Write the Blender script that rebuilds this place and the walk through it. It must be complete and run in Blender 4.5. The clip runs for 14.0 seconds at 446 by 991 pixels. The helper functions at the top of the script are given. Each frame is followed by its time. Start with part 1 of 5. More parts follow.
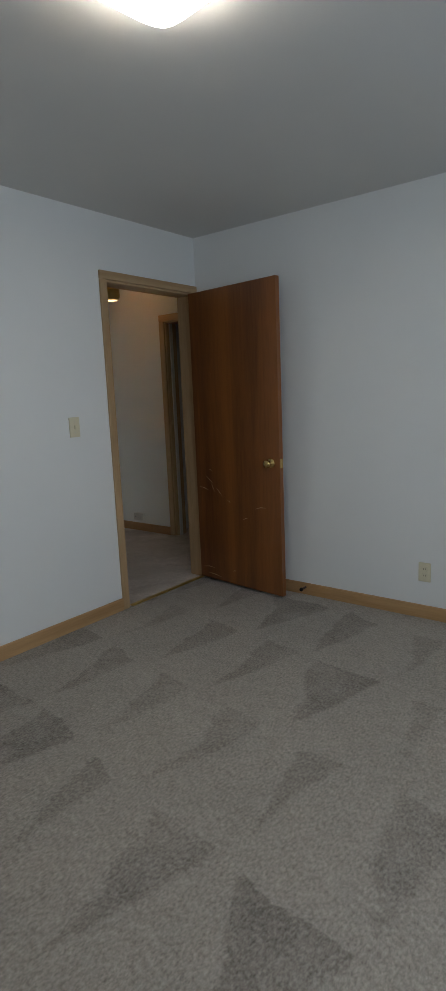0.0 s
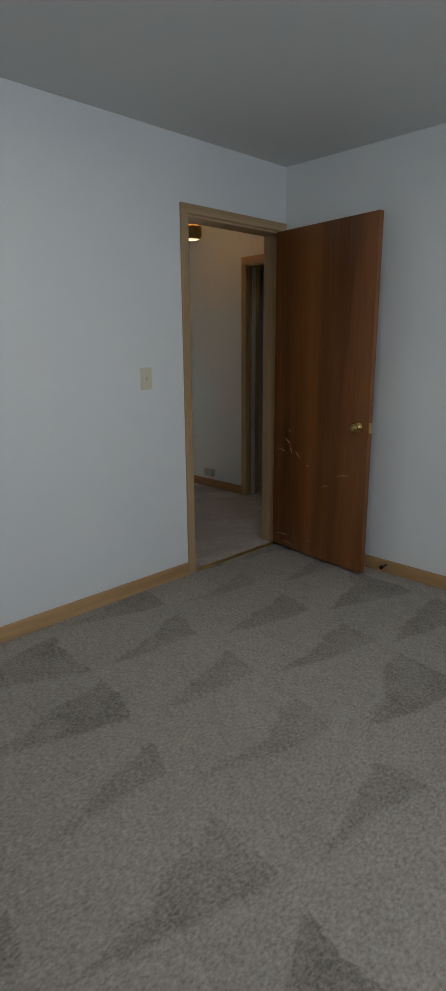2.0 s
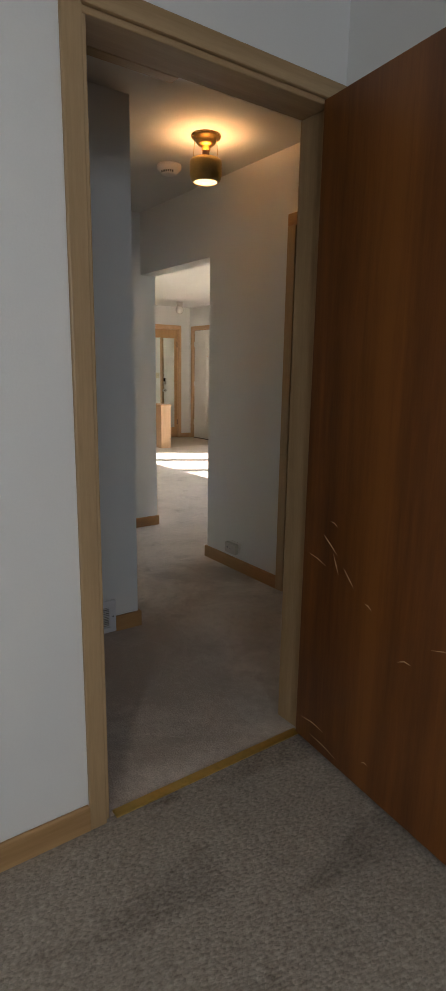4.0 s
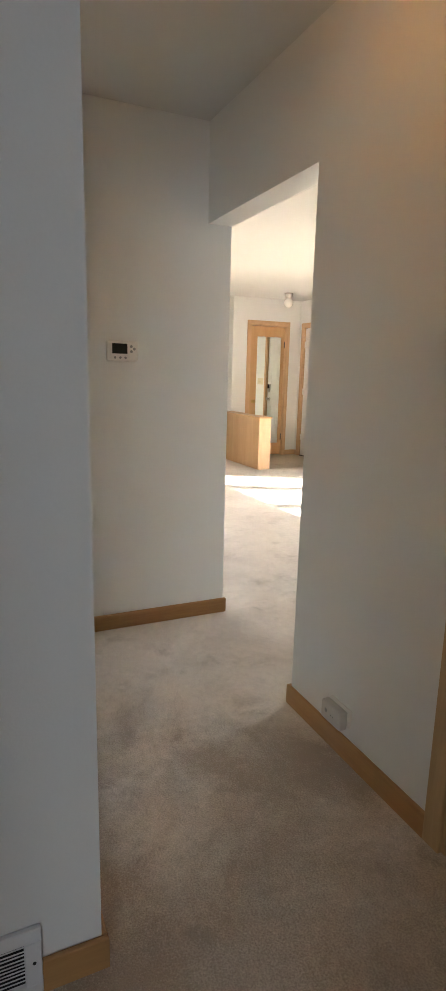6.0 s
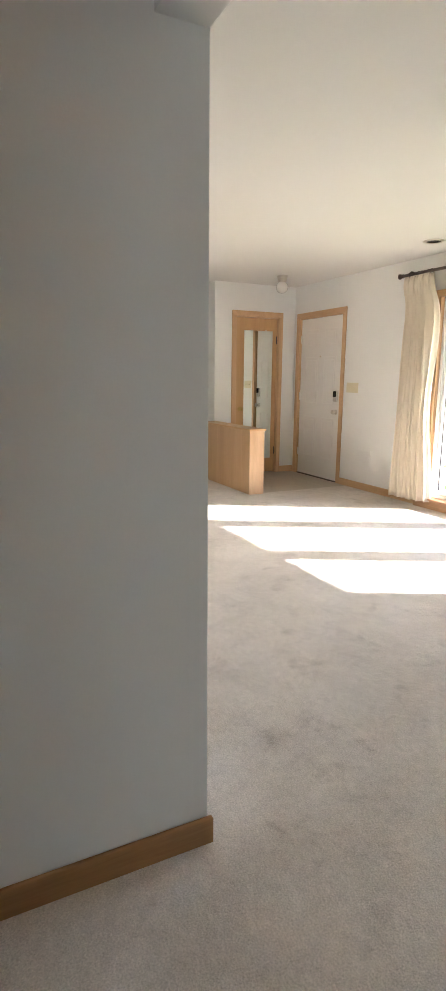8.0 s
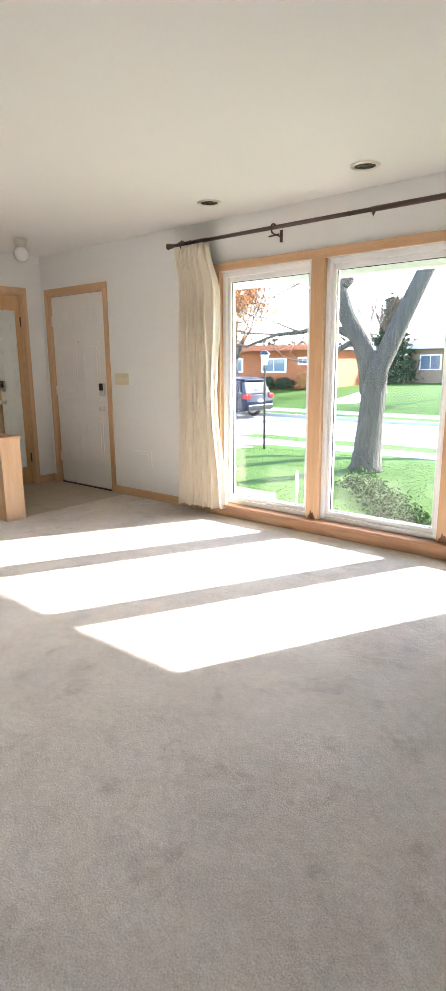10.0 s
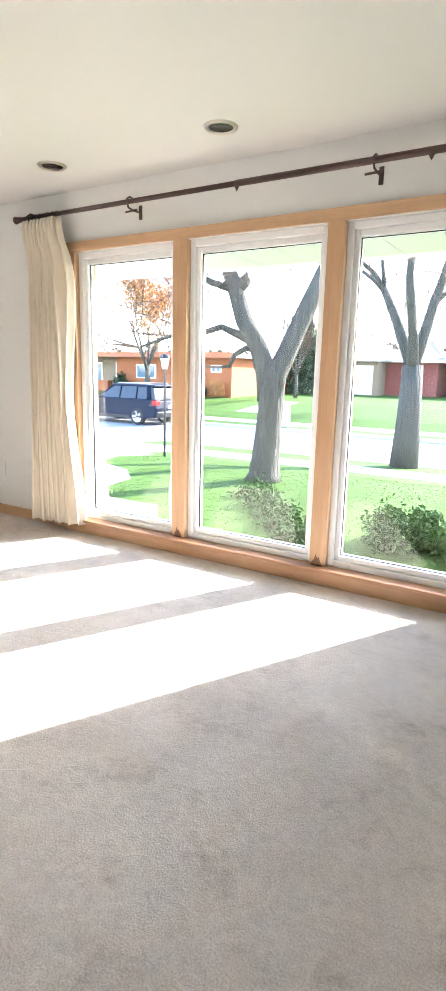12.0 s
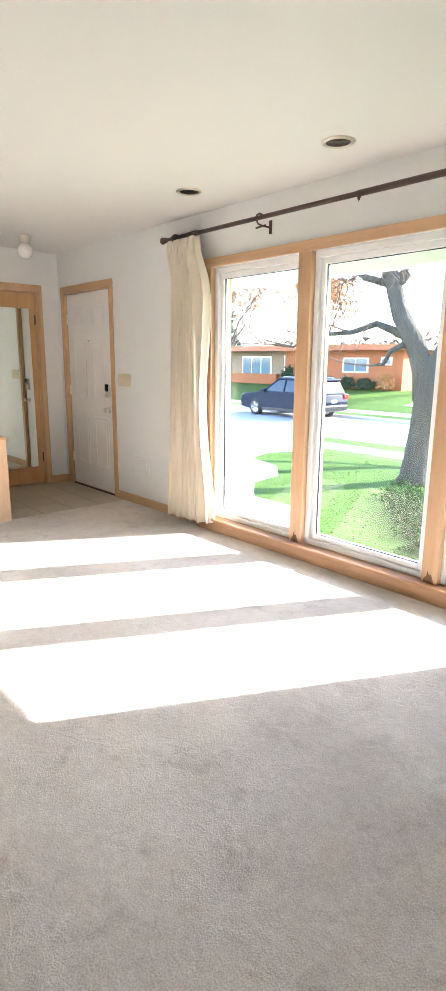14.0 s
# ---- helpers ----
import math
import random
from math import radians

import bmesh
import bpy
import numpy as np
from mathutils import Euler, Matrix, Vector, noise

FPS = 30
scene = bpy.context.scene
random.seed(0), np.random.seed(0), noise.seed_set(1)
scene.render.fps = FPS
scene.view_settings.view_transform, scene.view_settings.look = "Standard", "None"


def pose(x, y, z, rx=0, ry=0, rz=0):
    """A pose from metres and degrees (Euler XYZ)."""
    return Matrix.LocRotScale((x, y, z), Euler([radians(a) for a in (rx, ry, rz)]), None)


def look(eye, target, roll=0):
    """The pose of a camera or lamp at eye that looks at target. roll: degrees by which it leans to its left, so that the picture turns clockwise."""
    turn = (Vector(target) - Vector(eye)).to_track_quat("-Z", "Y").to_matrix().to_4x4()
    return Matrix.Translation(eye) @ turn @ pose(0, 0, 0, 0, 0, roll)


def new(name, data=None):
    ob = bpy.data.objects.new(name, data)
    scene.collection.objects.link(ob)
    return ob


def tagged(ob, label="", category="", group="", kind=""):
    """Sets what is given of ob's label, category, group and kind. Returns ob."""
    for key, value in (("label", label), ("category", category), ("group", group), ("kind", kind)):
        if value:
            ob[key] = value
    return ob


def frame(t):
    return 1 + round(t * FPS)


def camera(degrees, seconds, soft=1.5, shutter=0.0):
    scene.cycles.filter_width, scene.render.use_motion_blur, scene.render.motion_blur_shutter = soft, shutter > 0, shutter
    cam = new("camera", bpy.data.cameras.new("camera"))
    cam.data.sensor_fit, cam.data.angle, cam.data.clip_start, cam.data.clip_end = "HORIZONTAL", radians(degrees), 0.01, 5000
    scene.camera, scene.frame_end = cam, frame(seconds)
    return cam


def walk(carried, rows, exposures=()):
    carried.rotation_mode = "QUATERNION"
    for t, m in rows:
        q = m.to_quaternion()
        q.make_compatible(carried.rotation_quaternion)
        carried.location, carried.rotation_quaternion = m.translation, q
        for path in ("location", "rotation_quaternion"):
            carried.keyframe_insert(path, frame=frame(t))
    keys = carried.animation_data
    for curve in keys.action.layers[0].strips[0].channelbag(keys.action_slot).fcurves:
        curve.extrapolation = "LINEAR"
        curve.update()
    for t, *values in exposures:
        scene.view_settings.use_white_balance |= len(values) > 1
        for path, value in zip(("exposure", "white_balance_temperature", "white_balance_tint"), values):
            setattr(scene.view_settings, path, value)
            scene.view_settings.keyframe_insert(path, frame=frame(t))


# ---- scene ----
cam = camera(42.0, 14.0)
PATH = [
    (0, (2.775, -3.279, 1.353), (1.550, -1.736, 1.010), -2.4),
    (0.5, (2.764, -3.379, 1.364), (1.371, -2.009, 0.939), -1.7),
    (1, (2.822, -3.528, 1.351), (1.387, -2.221, 0.869), -1.5),
    (1.5, (2.909, -3.609, 1.302), (1.485, -2.294, 0.808), -0.7),
    (2, (2.553, -3.082, 1.372), (1.172, -1.725, 0.870), -0.5),
    (2.2, (2.464, -2.926, 1.376), (1.094, -1.556, 0.879), 0.2),
    (4.3, (1.145, -1.202, 1.271), (-0.481, -0.112, 0.86), 0.8),
    (4.5, (0.995, -1.083, 1.266), (-0.653, -0.025, 0.858), 0.7),
    (5, (0.634, -0.821, 1.261), (-1.060, 0.157, 0.847), 0.5),
    (5.5, (0.275, -0.547, 1.259), (-1.477, 0.326, 0.846), 0.8),
    (6, (-0.08, -0.353, 1.295), (-1.858, 0.465, 0.882), 1.4),
    (6.5, (-0.499, -0.162, 1.264), (-2.287, 0.621, 0.83), 1.2),
    (7, (-0.85, 0.048, 1.275), (-2.656, 0.779, 0.822), 0.5),
    (7.2, (-0.982, 0.12, 1.273), (-2.795, 0.835, 0.822), 0.1),
    (9.3, (-2.452, 0.703, 1.251), (-3.857, 2.088, 0.922), 0.8),
    (9.5, (-2.543, 0.778, 1.233), (-3.879, 2.225, 0.884), 0.7),
    (10, (-2.587, 0.873, 1.306), (-3.834, 2.373, 0.862), -0.5),
    (10.5, (-2.613, 1.097, 1.376), (-3.771, 2.645, 0.865), -0.2),
    (11, (-2.63, 1.312, 1.337), (-3.699, 2.927, 0.838), 0.4),
    (11.5, (-2.663, 1.431, 1.151), (-3.645, 3.129, 0.763), 1.5),
    (12, (-2.59, 1.578, 1.23), (-3.615, 3.244, 0.814), 1.4),
    (12.5, (-2.476, 1.697, 1.366), (-3.613, 3.267, 0.874), 0.3),
    (13, (-2.377, 1.719, 1.371), (-3.6, 3.222, 0.874), -0.1),
    (13.5, (-2.33, 1.704, 1.356), (-3.638, 3.138, 0.875), 0.3),
    (14, (-2.277, 1.715, 1.352), (-3.731, 3.01, 0.9), 0.5),
]
walk(cam, [(t, look(eye, target, roll)) for t, eye, target, roll in PATH],
     exposures=[(0, 3.35, 6350, 9), (2.2, 3.35, 6350, 9), (4.3, 3.6, 7000, 14), (5.0, 4.1, 7000, 14), (6.0, 4.45, 7000, 14), (7.2, 4.2, 6800, 13),
                (9.3, 3.6, 6200, 12), (10.0, 3.65, 6200, 12), (11.0, 3.7, 6150, 12), (12.0, 3.9, 6150, 12), (14.0, 3.9, 6150, 12)])

# ---- light ----
SUN_TO = Vector((0.515, 1.0, 0.56))          # towards the sun
world = bpy.data.worlds.new("sky")
scene.world = world
world.use_nodes = True
sky = world.node_tree.nodes.new("ShaderNodeTexSky")
sky.sky_type = "NISHITA"
sky.sun_disc = False
sky.sun_elevation = radians(26.7)
sky.sun_rotation = radians(27.9)
sky.air_density, sky.dust_density, sky.ozone_density = 0.8, 0.6, 0.4
world.node_tree.links.new(sky.outputs[0], world.node_tree.nodes["Background"].inputs[0])
world.node_tree.nodes["Background"].inputs[1].default_value = 0.14

sun = new("sun", bpy.data.lights.new("sun", "SUN"))
sun.data.energy, sun.data.angle, sun.data.color = 2.6, radians(0.55), (1.0, 0.95, 0.88)
sun.matrix_world = look(SUN_TO * 30, (0, 0, 0))

bed_window_light = new("bedroom_window_light", bpy.data.lights.new("bedroom_window_light", "AREA"))
bed_window_light.data.shape, bed_window_light.data.size, bed_window_light.data.size_y = "RECTANGLE", 1.5, 1.1
bed_window_light.data.energy, bed_window_light.data.color = 3.5, (0.72, 0.85, 1.0)
bed_window_light.matrix_world = look((4.13, -2.2, 1.45), (0, -1.9, 0.7))

hall_bulb = new("hall_bulb", bpy.data.lights.new("hall_bulb", "POINT"))
hall_bulb.data.energy, hall_bulb.data.color, hall_bulb.data.shadow_soft_size = 0.38, (1.0, 0.58, 0.27), 0.03
hall_bulb.location = (-1.30, 0.37, 2.295)


# ---- materials ----
def nodes_of(name):
    m = bpy.data.materials.new(name)
    m.use_nodes = True
    nt = m.node_tree
    return m, nt, nt.nodes["Principled BSDF"]


def node(nt, kind, **values):
    n = nt.nodes.new(kind)
    for key, value in values.items():
        n.inputs[key.replace("_", " ")].default_value = value
    return n


def plain(name, colour, rough=0.5, metal=0.0, vary=0.06, scale=3.0, grain=60.0, bump=0.05, stretch=(1, 1, 1), coat=0.0, per_object=0.0):
    """A surface with slow stains and fine grain. stretch: squeezes the pattern along the axes."""
    m, nt, b = nodes_of(name)
    L = nt.links.new
    tc = nt.nodes.new("ShaderNodeTexCoord")
    mp = nt.nodes.new("ShaderNodeMapping")
    mp.inputs["Scale"].default_value = stretch
    L(tc.outputs["Object"], mp.inputs[0])
    big = node(nt, "ShaderNodeTexNoise", Scale=scale, Detail=4.0, Roughness=0.6)
    fine = node(nt, "ShaderNodeTexNoise", Scale=grain, Detail=3.0, Roughness=0.6)
    L(mp.outputs[0], big.inputs["Vector"])
    L(mp.outputs[0], fine.inputs["Vector"])
    add = nt.nodes.new("ShaderNodeMath")
    add.operation = "ADD"
    L(big.outputs["Fac"], add.inputs[0])
    L(fine.outputs["Fac"], add.inputs[1])
    last = add
    if per_object:
        info = nt.nodes.new("ShaderNodeObjectInfo")
        mul = nt.nodes.new("ShaderNodeMath")
        mul.operation = "MULTIPLY_ADD"
        mul.inputs[1].default_value = per_object
        L(info.outputs["Random"], mul.inputs[0])
        L(add.outputs[0], mul.inputs[2])
        last = mul
    ramp = nt.nodes.new("ShaderNodeMapRange")
    ramp.inputs["From Min"].default_value, ramp.inputs["From Max"].default_value = 0.6, 1.4 + per_object
    ramp.inputs["To Min"].default_value, ramp.inputs["To Max"].default_value = 1 - vary, 1 + vary
    L(last.outputs[0], ramp.inputs["Value"])
    mix = nt.nodes.new("ShaderNodeVectorMath")
    mix.operation = "SCALE"
    mix.inputs[0].default_value = colour
    L(ramp.outputs[0], mix.inputs["Scale"])
    L(mix.outputs[0], b.inputs["Base Color"])
    b.inputs["Roughness"].default_value, b.inputs["Metallic"].default_value, b.inputs["Coat Weight"].default_value = rough, metal, coat
    if bump:
        bp = node(nt, "ShaderNodeBump", Strength=bump, Distance=0.01)
        L(fine.outputs["Fac"], bp.inputs["Height"])
        L(bp.outputs[0], b.inputs["Normal"])
    return m


def wood(name, dark, light, rough=0.4, axis="Z", coat=0.15, scale=1.0, contrast=1.0):
    """Stained wood whose grain runs along an axis, with darker streaks and pores."""
    m, nt, b = nodes_of(name)
    L = nt.links.new
    tc = nt.nodes.new("ShaderNodeTexCoord")
    mp = nt.nodes.new("ShaderNodeMapping")
    s = {"X": (0.6, 9, 9), "Y": (9, 0.6, 9), "Z": (9, 9, 0.6)}[axis]
    mp.inputs["Scale"].default_value = [v * scale for v in s]
    L(tc.outputs["Object"], mp.inputs[0])
    figure = node(nt, "ShaderNodeTexNoise", Scale=0.9, Detail=5.0, Roughness=0.55, Distortion=0.8)
    pores = node(nt, "ShaderNodeTexNoise", Scale=14.0, Detail=3.0, Roughness=0.7)
    L(mp.outputs[0], figure.inputs["Vector"])
    L(mp.outputs[0], pores.inputs["Vector"])
    sm = nt.nodes.new("ShaderNodeMath")
    sm.operation = "MULTIPLY_ADD"
    sm.inputs[1].default_value = 0.35
    L(pores.outputs["Fac"], sm.inputs[0])
    L(figure.outputs["Fac"], sm.inputs[2])
    ramp = nt.nodes.new("ShaderNodeValToRGB")
    ramp.color_ramp.elements[0].position, ramp.color_ramp.elements[1].position = 0.68 - 0.22 * contrast, 0.68 + 0.22 * contrast
    ramp.color_ramp.elements[0].color, ramp.color_ramp.elements[1].color = (*dark, 1), (*light, 1)
    L(sm.outputs[0], ramp.inputs[0])
    L(ramp.outputs[0], b.inputs["Base Color"])
    b.inputs["Roughness"].default_value, b.inputs["Coat Weight"].default_value, b.inputs["Coat Roughness"].default_value = rough, coat, 0.25
    bp = node(nt, "ShaderNodeBump", Strength=0.08, Distance=0.004)
    L(pores.outputs["Fac"], bp.inputs["Height"])
    L(bp.outputs[0], b.inputs["Normal"])
    return m


def carpet(name, low, high, tuft=130.0, marks=False, stain=0.25, relief=0.6, creases=0.0, soil_and_shade=None):
    """Tufted carpet: tufts, flecks, walked-in shading, creased pile and, in the bedroom, the wedges that a vacuum cleaner leaves in the pile."""
    m, nt, b = nodes_of(name)
    L = nt.links.new
    tc = nt.nodes.new("ShaderNodeTexCoord")
    P = tc.outputs["Object"]

    def math_node(op, a, c=None, d=None):
        n = nt.nodes.new("ShaderNodeMath")
        n.operation = op
        for i, v in enumerate((a, c, d)):
            if v is None:
                continue
            if isinstance(v, (int, float)):
                n.inputs[i].default_value = v
            else:
                L(v, n.inputs[i])
        return n.outputs[0]

    def noise_at(vector, **values):
        n = node(nt, "ShaderNodeTexNoise", **values)
        L(vector, n.inputs["Vector"])
        return n.outputs["Fac"]

    def step(value, low_at, high_at, to_min=0.0, to_max=1.0):
        n = nt.nodes.new("ShaderNodeMapRange")
        n.interpolation_type = "SMOOTHSTEP"
        for key, v in (("From Min", low_at), ("From Max", high_at), ("To Min", to_min), ("To Max", to_max)):
            n.inputs[key].default_value = v
        L(value, n.inputs["Value"])
        return n.outputs[0]

    # loops lie in short rows, so the grain is a little longer one way
    lay = nt.nodes.new("ShaderNodeMapping")
    lay.inputs["Rotation"].default_value = (0, 0, radians(12))
    lay.inputs["Scale"].default_value = (1.0, 0.6 if marks else 0.85, 1.0)
    L(P, lay.inputs[0])
    tufts = node(nt, "ShaderNodeTexVoronoi", Scale=tuft)
    L(lay.outputs[0], tufts.inputs["Vector"])
    fleck = noise_at(lay.outputs[0], Scale=tuft * 0.9, Detail=3.0, Roughness=0.7)
    clump = noise_at(P, Scale=tuft * 0.16, Detail=4.0, Roughness=0.75)
    wear = noise_at(P, Scale=1.7, Detail=7.0, Roughness=0.62, Distortion=0.5)
    spots = noise_at(P, Scale=5.5, Detail=6.0, Roughness=0.68, Distortion=0.3)
    shade = math_node("MULTIPLY_ADD", math_node("SUBTRACT", wear, 0.5), stain * 3, 0.55)
    shade = math_node("MULTIPLY_ADD", step(spots, 0.52, 0.76), -stain * 1.0, shade)
    height = math_node("MULTIPLY_ADD", tufts.outputs["Distance"], -0.7 if marks else -0.15, math_node("MULTIPLY_ADD", clump, 0.9, math_node("MULTIPLY", fleck, 0.5)))
    if creases:
        ridges = noise_at(P, Scale=1.9, Detail=3.0, Roughness=0.55, Distortion=1.2)
        line = step(math_node("ABSOLUTE", math_node("SUBTRACT", ridges, 0.5)), 0.0, 0.009, 1.0, 0.0)
        line = math_node("MULTIPLY", line, step(spots, 0.42, 0.58))
        ruffle = noise_at(P, Scale=14.0, Detail=4.0, Roughness=0.6, Distortion=1.5)
        shade = math_node("MULTIPLY_ADD", line, creases * 0.22, shade)
        shade = math_node("MULTIPLY_ADD", math_node("SUBTRACT", ruffle, 0.5), creases * 0.9, shade)
        height = math_node("ADD", height, math_node("MULTIPLY_ADD", ruffle, 1.6 * creases, math_node("MULTIPLY", line, 0.35 * creases)))
    if soil_and_shade:
        # trodden-in dirt where everyone walks, with the hall's shade painted in: centre and reach on the floor
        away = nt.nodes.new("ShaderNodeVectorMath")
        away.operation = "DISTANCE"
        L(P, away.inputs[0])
        away.inputs[1].default_value = (soil_and_shade[0], soil_and_shade[1], 0)
        ragged = math_node("MULTIPLY_ADD", math_node("SUBTRACT", wear, 0.5), 2.2, math_node("DIVIDE", away.outputs["Value"], soil_and_shade[2]))
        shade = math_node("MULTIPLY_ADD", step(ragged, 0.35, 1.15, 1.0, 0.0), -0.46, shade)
    if marks:
        # strokes start on nearly straight lines 0.62 m apart and narrow to a point
        sep = nt.nodes.new("ShaderNodeSeparateXYZ")
        L(P, sep.inputs[0])
        wob = math_node("MULTIPLY_ADD", noise_at(P, Scale=1.9, Detail=3.0), 0.34, -0.17)
        frill = math_node("MULTIPLY_ADD", noise_at(P, Scale=38.0, Detail=2.0), 0.05, -0.025)
        v = math_node("DIVIDE", math_node("ADD", math_node("MULTIPLY_ADD", sep.outputs[0], 0.16, sep.outputs[1]), math_node("ADD", math_node("MULTIPLY_ADD", wob, 0.6, frill), 0.59)), -0.62)
        row = math_node("FLOOR", v)
        u = math_node("ADD", math_node("MULTIPLY_ADD", sep.outputs[0], 1 / 0.43, math_node("MULTIPLY", row, 0.47)), math_node("MULTIPLY_ADD", wob, 1.6, math_node("MULTIPLY_ADD", frill, 1.5, 0.8)))
        cell = nt.nodes.new("ShaderNodeTexWhiteNoise")
        cell.noise_dimensions = "2D"
        both = nt.nodes.new("ShaderNodeCombineXYZ")
        L(row, both.inputs[0])
        L(math_node("FLOOR", u), both.inputs[1])
        L(both.outputs[0], cell.inputs["Vector"])
        down = math_node("FRACT", v)
        reach = math_node("MULTIPLY_ADD", cell.outputs["Value"], 0.34, 0.17)
        room = math_node("SUBTRACT", math_node("MULTIPLY", math_node("SUBTRACT", 0.92, down), reach), math_node("ABSOLUTE", math_node("SUBTRACT", math_node("FRACT", u), 0.5)))
        wedge = math_node("MULTIPLY", step(room, -0.02, 0.05), step(down, 0.0, 0.02))
        blot = step(noise_at(P, Scale=3.1, Detail=4.0, Roughness=0.65), 0.30, 0.62, 0.35, 1.0)
        depth = math_node("MULTIPLY", math_node("MULTIPLY_ADD", cell.outputs["Value"], -0.15, -0.16), blot)
        shade = math_node("MULTIPLY_ADD", wedge, depth, math_node("ADD", shade, 0.06))
    grain = math_node("ADD", math_node("MULTIPLY_ADD", fleck, 1.5, -0.75), math_node("MULTIPLY_ADD", clump, 0.5, -0.25))
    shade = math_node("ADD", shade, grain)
    ramp = nt.nodes.new("ShaderNodeValToRGB")
    ramp.color_ramp.elements[0].color, ramp.color_ramp.elements[1].color = (*low, 1), (*high, 1)
    L(shade, ramp.inputs[0])
    L(ramp.outputs[0], b.inputs["Base Color"])
    b.inputs["Roughness"].default_value = 0.95
    b.inputs["Sheen Weight"].default_value = 0.15
    b.inputs["Specular IOR Level"].default_value = 0.1
    bp = node(nt, "ShaderNodeBump", Strength=relief, Distance=0.012 if marks else 0.02)
    L(height, bp.inputs["Height"])
    L(bp.outputs[0], b.inputs["Normal"])
    return m


def glow(name, colour, strength):
    m, nt, b = nodes_of(name)
    b.inputs["Base Color"].default_value = (*colour, 1)
    b.inputs["Emission Color"].default_value = (*colour, 1)
    b.inputs["Emission Strength"].default_value = strength
    b.inputs["Roughness"].default_value = 0.3
    return m


def pane_glass(name, tint=(1, 1, 1)):
    """Thin clear window glass: it lets light straight through and mirrors more towards grazing angles."""
    m, nt, b = nodes_of(name)
    L = nt.links.new
    clear = nt.nodes.new("ShaderNodeBsdfTransparent")
    clear.inputs["Color"].default_value = (*tint, 1)
    gloss = nt.nodes.new("ShaderNodeBsdfGlossy")
    gloss.inputs["Roughness"].default_value = 0.0
    facing = node(nt, "ShaderNodeLayerWeight", Blend=0.5)
    steep = nt.nodes.new("ShaderNodeMath")
    steep.operation = "POWER"
    steep.inputs[1].default_value = 5.0
    L(facing.outputs["Facing"], steep.inputs[0])
    edge = nt.nodes.new("ShaderNodeMath")
    edge.operation = "MULTIPLY_ADD"
    edge.inputs[1].default_value, edge.inputs[2].default_value = 0.9, 0.035
    L(steep.outputs[0], edge.inputs[0])
    mix = nt.nodes.new("ShaderNodeMixShader")
    L(edge.outputs[0], mix.inputs[0])
    L(clear.outputs[0], mix.inputs[1])
    L(gloss.outputs[0], mix.inputs[2])
    L(mix.outputs[0], nt.nodes["Material Output"].inputs["Surface"])
    nt.nodes.remove(b)
    return m


M_WALL = plain("white wall paint", (0.80, 0.80, 0.78), 0.6, vary=0.02, scale=1.2, grain=180, bump=0.06)
M_CEIL = plain("white ceiling paint", (0.70, 0.69, 0.665), 0.8, vary=0.02, scale=0.8, grain=220, bump=0.08)
M_BED_CARPET = carpet("bedroom loop carpet", (0.11, 0.092, 0.074), (0.48, 0.425, 0.36), 115.0, True, 0.10, 0.38)
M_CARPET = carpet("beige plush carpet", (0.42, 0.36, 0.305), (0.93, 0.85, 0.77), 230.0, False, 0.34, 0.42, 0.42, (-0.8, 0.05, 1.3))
M_TRIM_X = wood("golden oak trim along x", (0.36, 0.20, 0.08), (0.58, 0.36, 0.17), axis="X")
M_TRIM_Y = wood("golden oak trim along y", (0.36, 0.20, 0.08), (0.58, 0.36, 0.17), axis="Y")
M_TRIM_Z = wood("golden oak trim upright", (0.36, 0.20, 0.08), (0.58, 0.36, 0.17), axis="Z")
M_LIGHT_X = wood("light maple trim along x", (0.52, 0.31, 0.16), (0.70, 0.45, 0.26), axis="X")
M_LIGHT_Z = wood("light maple trim upright", (0.52, 0.31, 0.16), (0.70, 0.45, 0.26), axis="Z")
M_SILL = wood("weathered sill wood", (0.34, 0.17, 0.08), (0.66, 0.40, 0.22), axis="X", rough=0.5, contrast=1.3)
M_CLOSET = wood("closet door maple", (0.50, 0.28, 0.12), (0.60, 0.36, 0.17), axis="Z", contrast=0.8)
M_DIVIDER = wood("divider plywood", (0.50, 0.30, 0.15), (0.60, 0.38, 0.21), axis="Z", scale=0.6, contrast=0.8, rough=0.5)
M_DOOR = wood("mahogany door veneer", (0.10, 0.028, 0.006), (0.26, 0.090, 0.018), axis="Z", rough=0.42, coat=0.25, scale=0.55, contrast=0.9)
M_OLD_TRIM = wood("aged casing wood", (0.36, 0.23, 0.11), (0.55, 0.38, 0.21), axis="Z", rough=0.5)
M_OLD_TRIM_Y = wood("aged head casing wood", (0.36, 0.23, 0.11), (0.55, 0.38, 0.21), axis="Y", rough=0.5)
M_BASE_X = wood("brown baseboard along x", (0.30, 0.145, 0.05), (0.48, 0.26, 0.10), axis="X")
M_BASE_Y = wood("brown baseboard along y", (0.30, 0.145, 0.05), (0.48, 0.26, 0.10), axis="Y")
M_ROT = wood("water-stained wood", (0.10, 0.045, 0.02), (0.36, 0.19, 0.09), axis="Z", rough=0.7, coat=0.0)
M_SCRATCH = plain("bare scratched wood", (0.55, 0.36, 0.2), 0.7)
M_BRASS = plain("polished brass", (0.72, 0.50, 0.19), 0.22, 1.0, vary=0.05, bump=0.0)
M_OLD_BRASS = plain("aged brass", (0.55, 0.38, 0.15), 0.3, 1.0, vary=0.12, scale=20, bump=0.02)
M_STRIP = plain("brass carpet strip", (0.70, 0.50, 0.16), 0.4, 1.0, vary=0.15, scale=12, bump=0.05)
M_NICKEL = plain("satin nickel", (0.62, 0.58, 0.52), 0.28, 1.0, vary=0.04, bump=0.0)
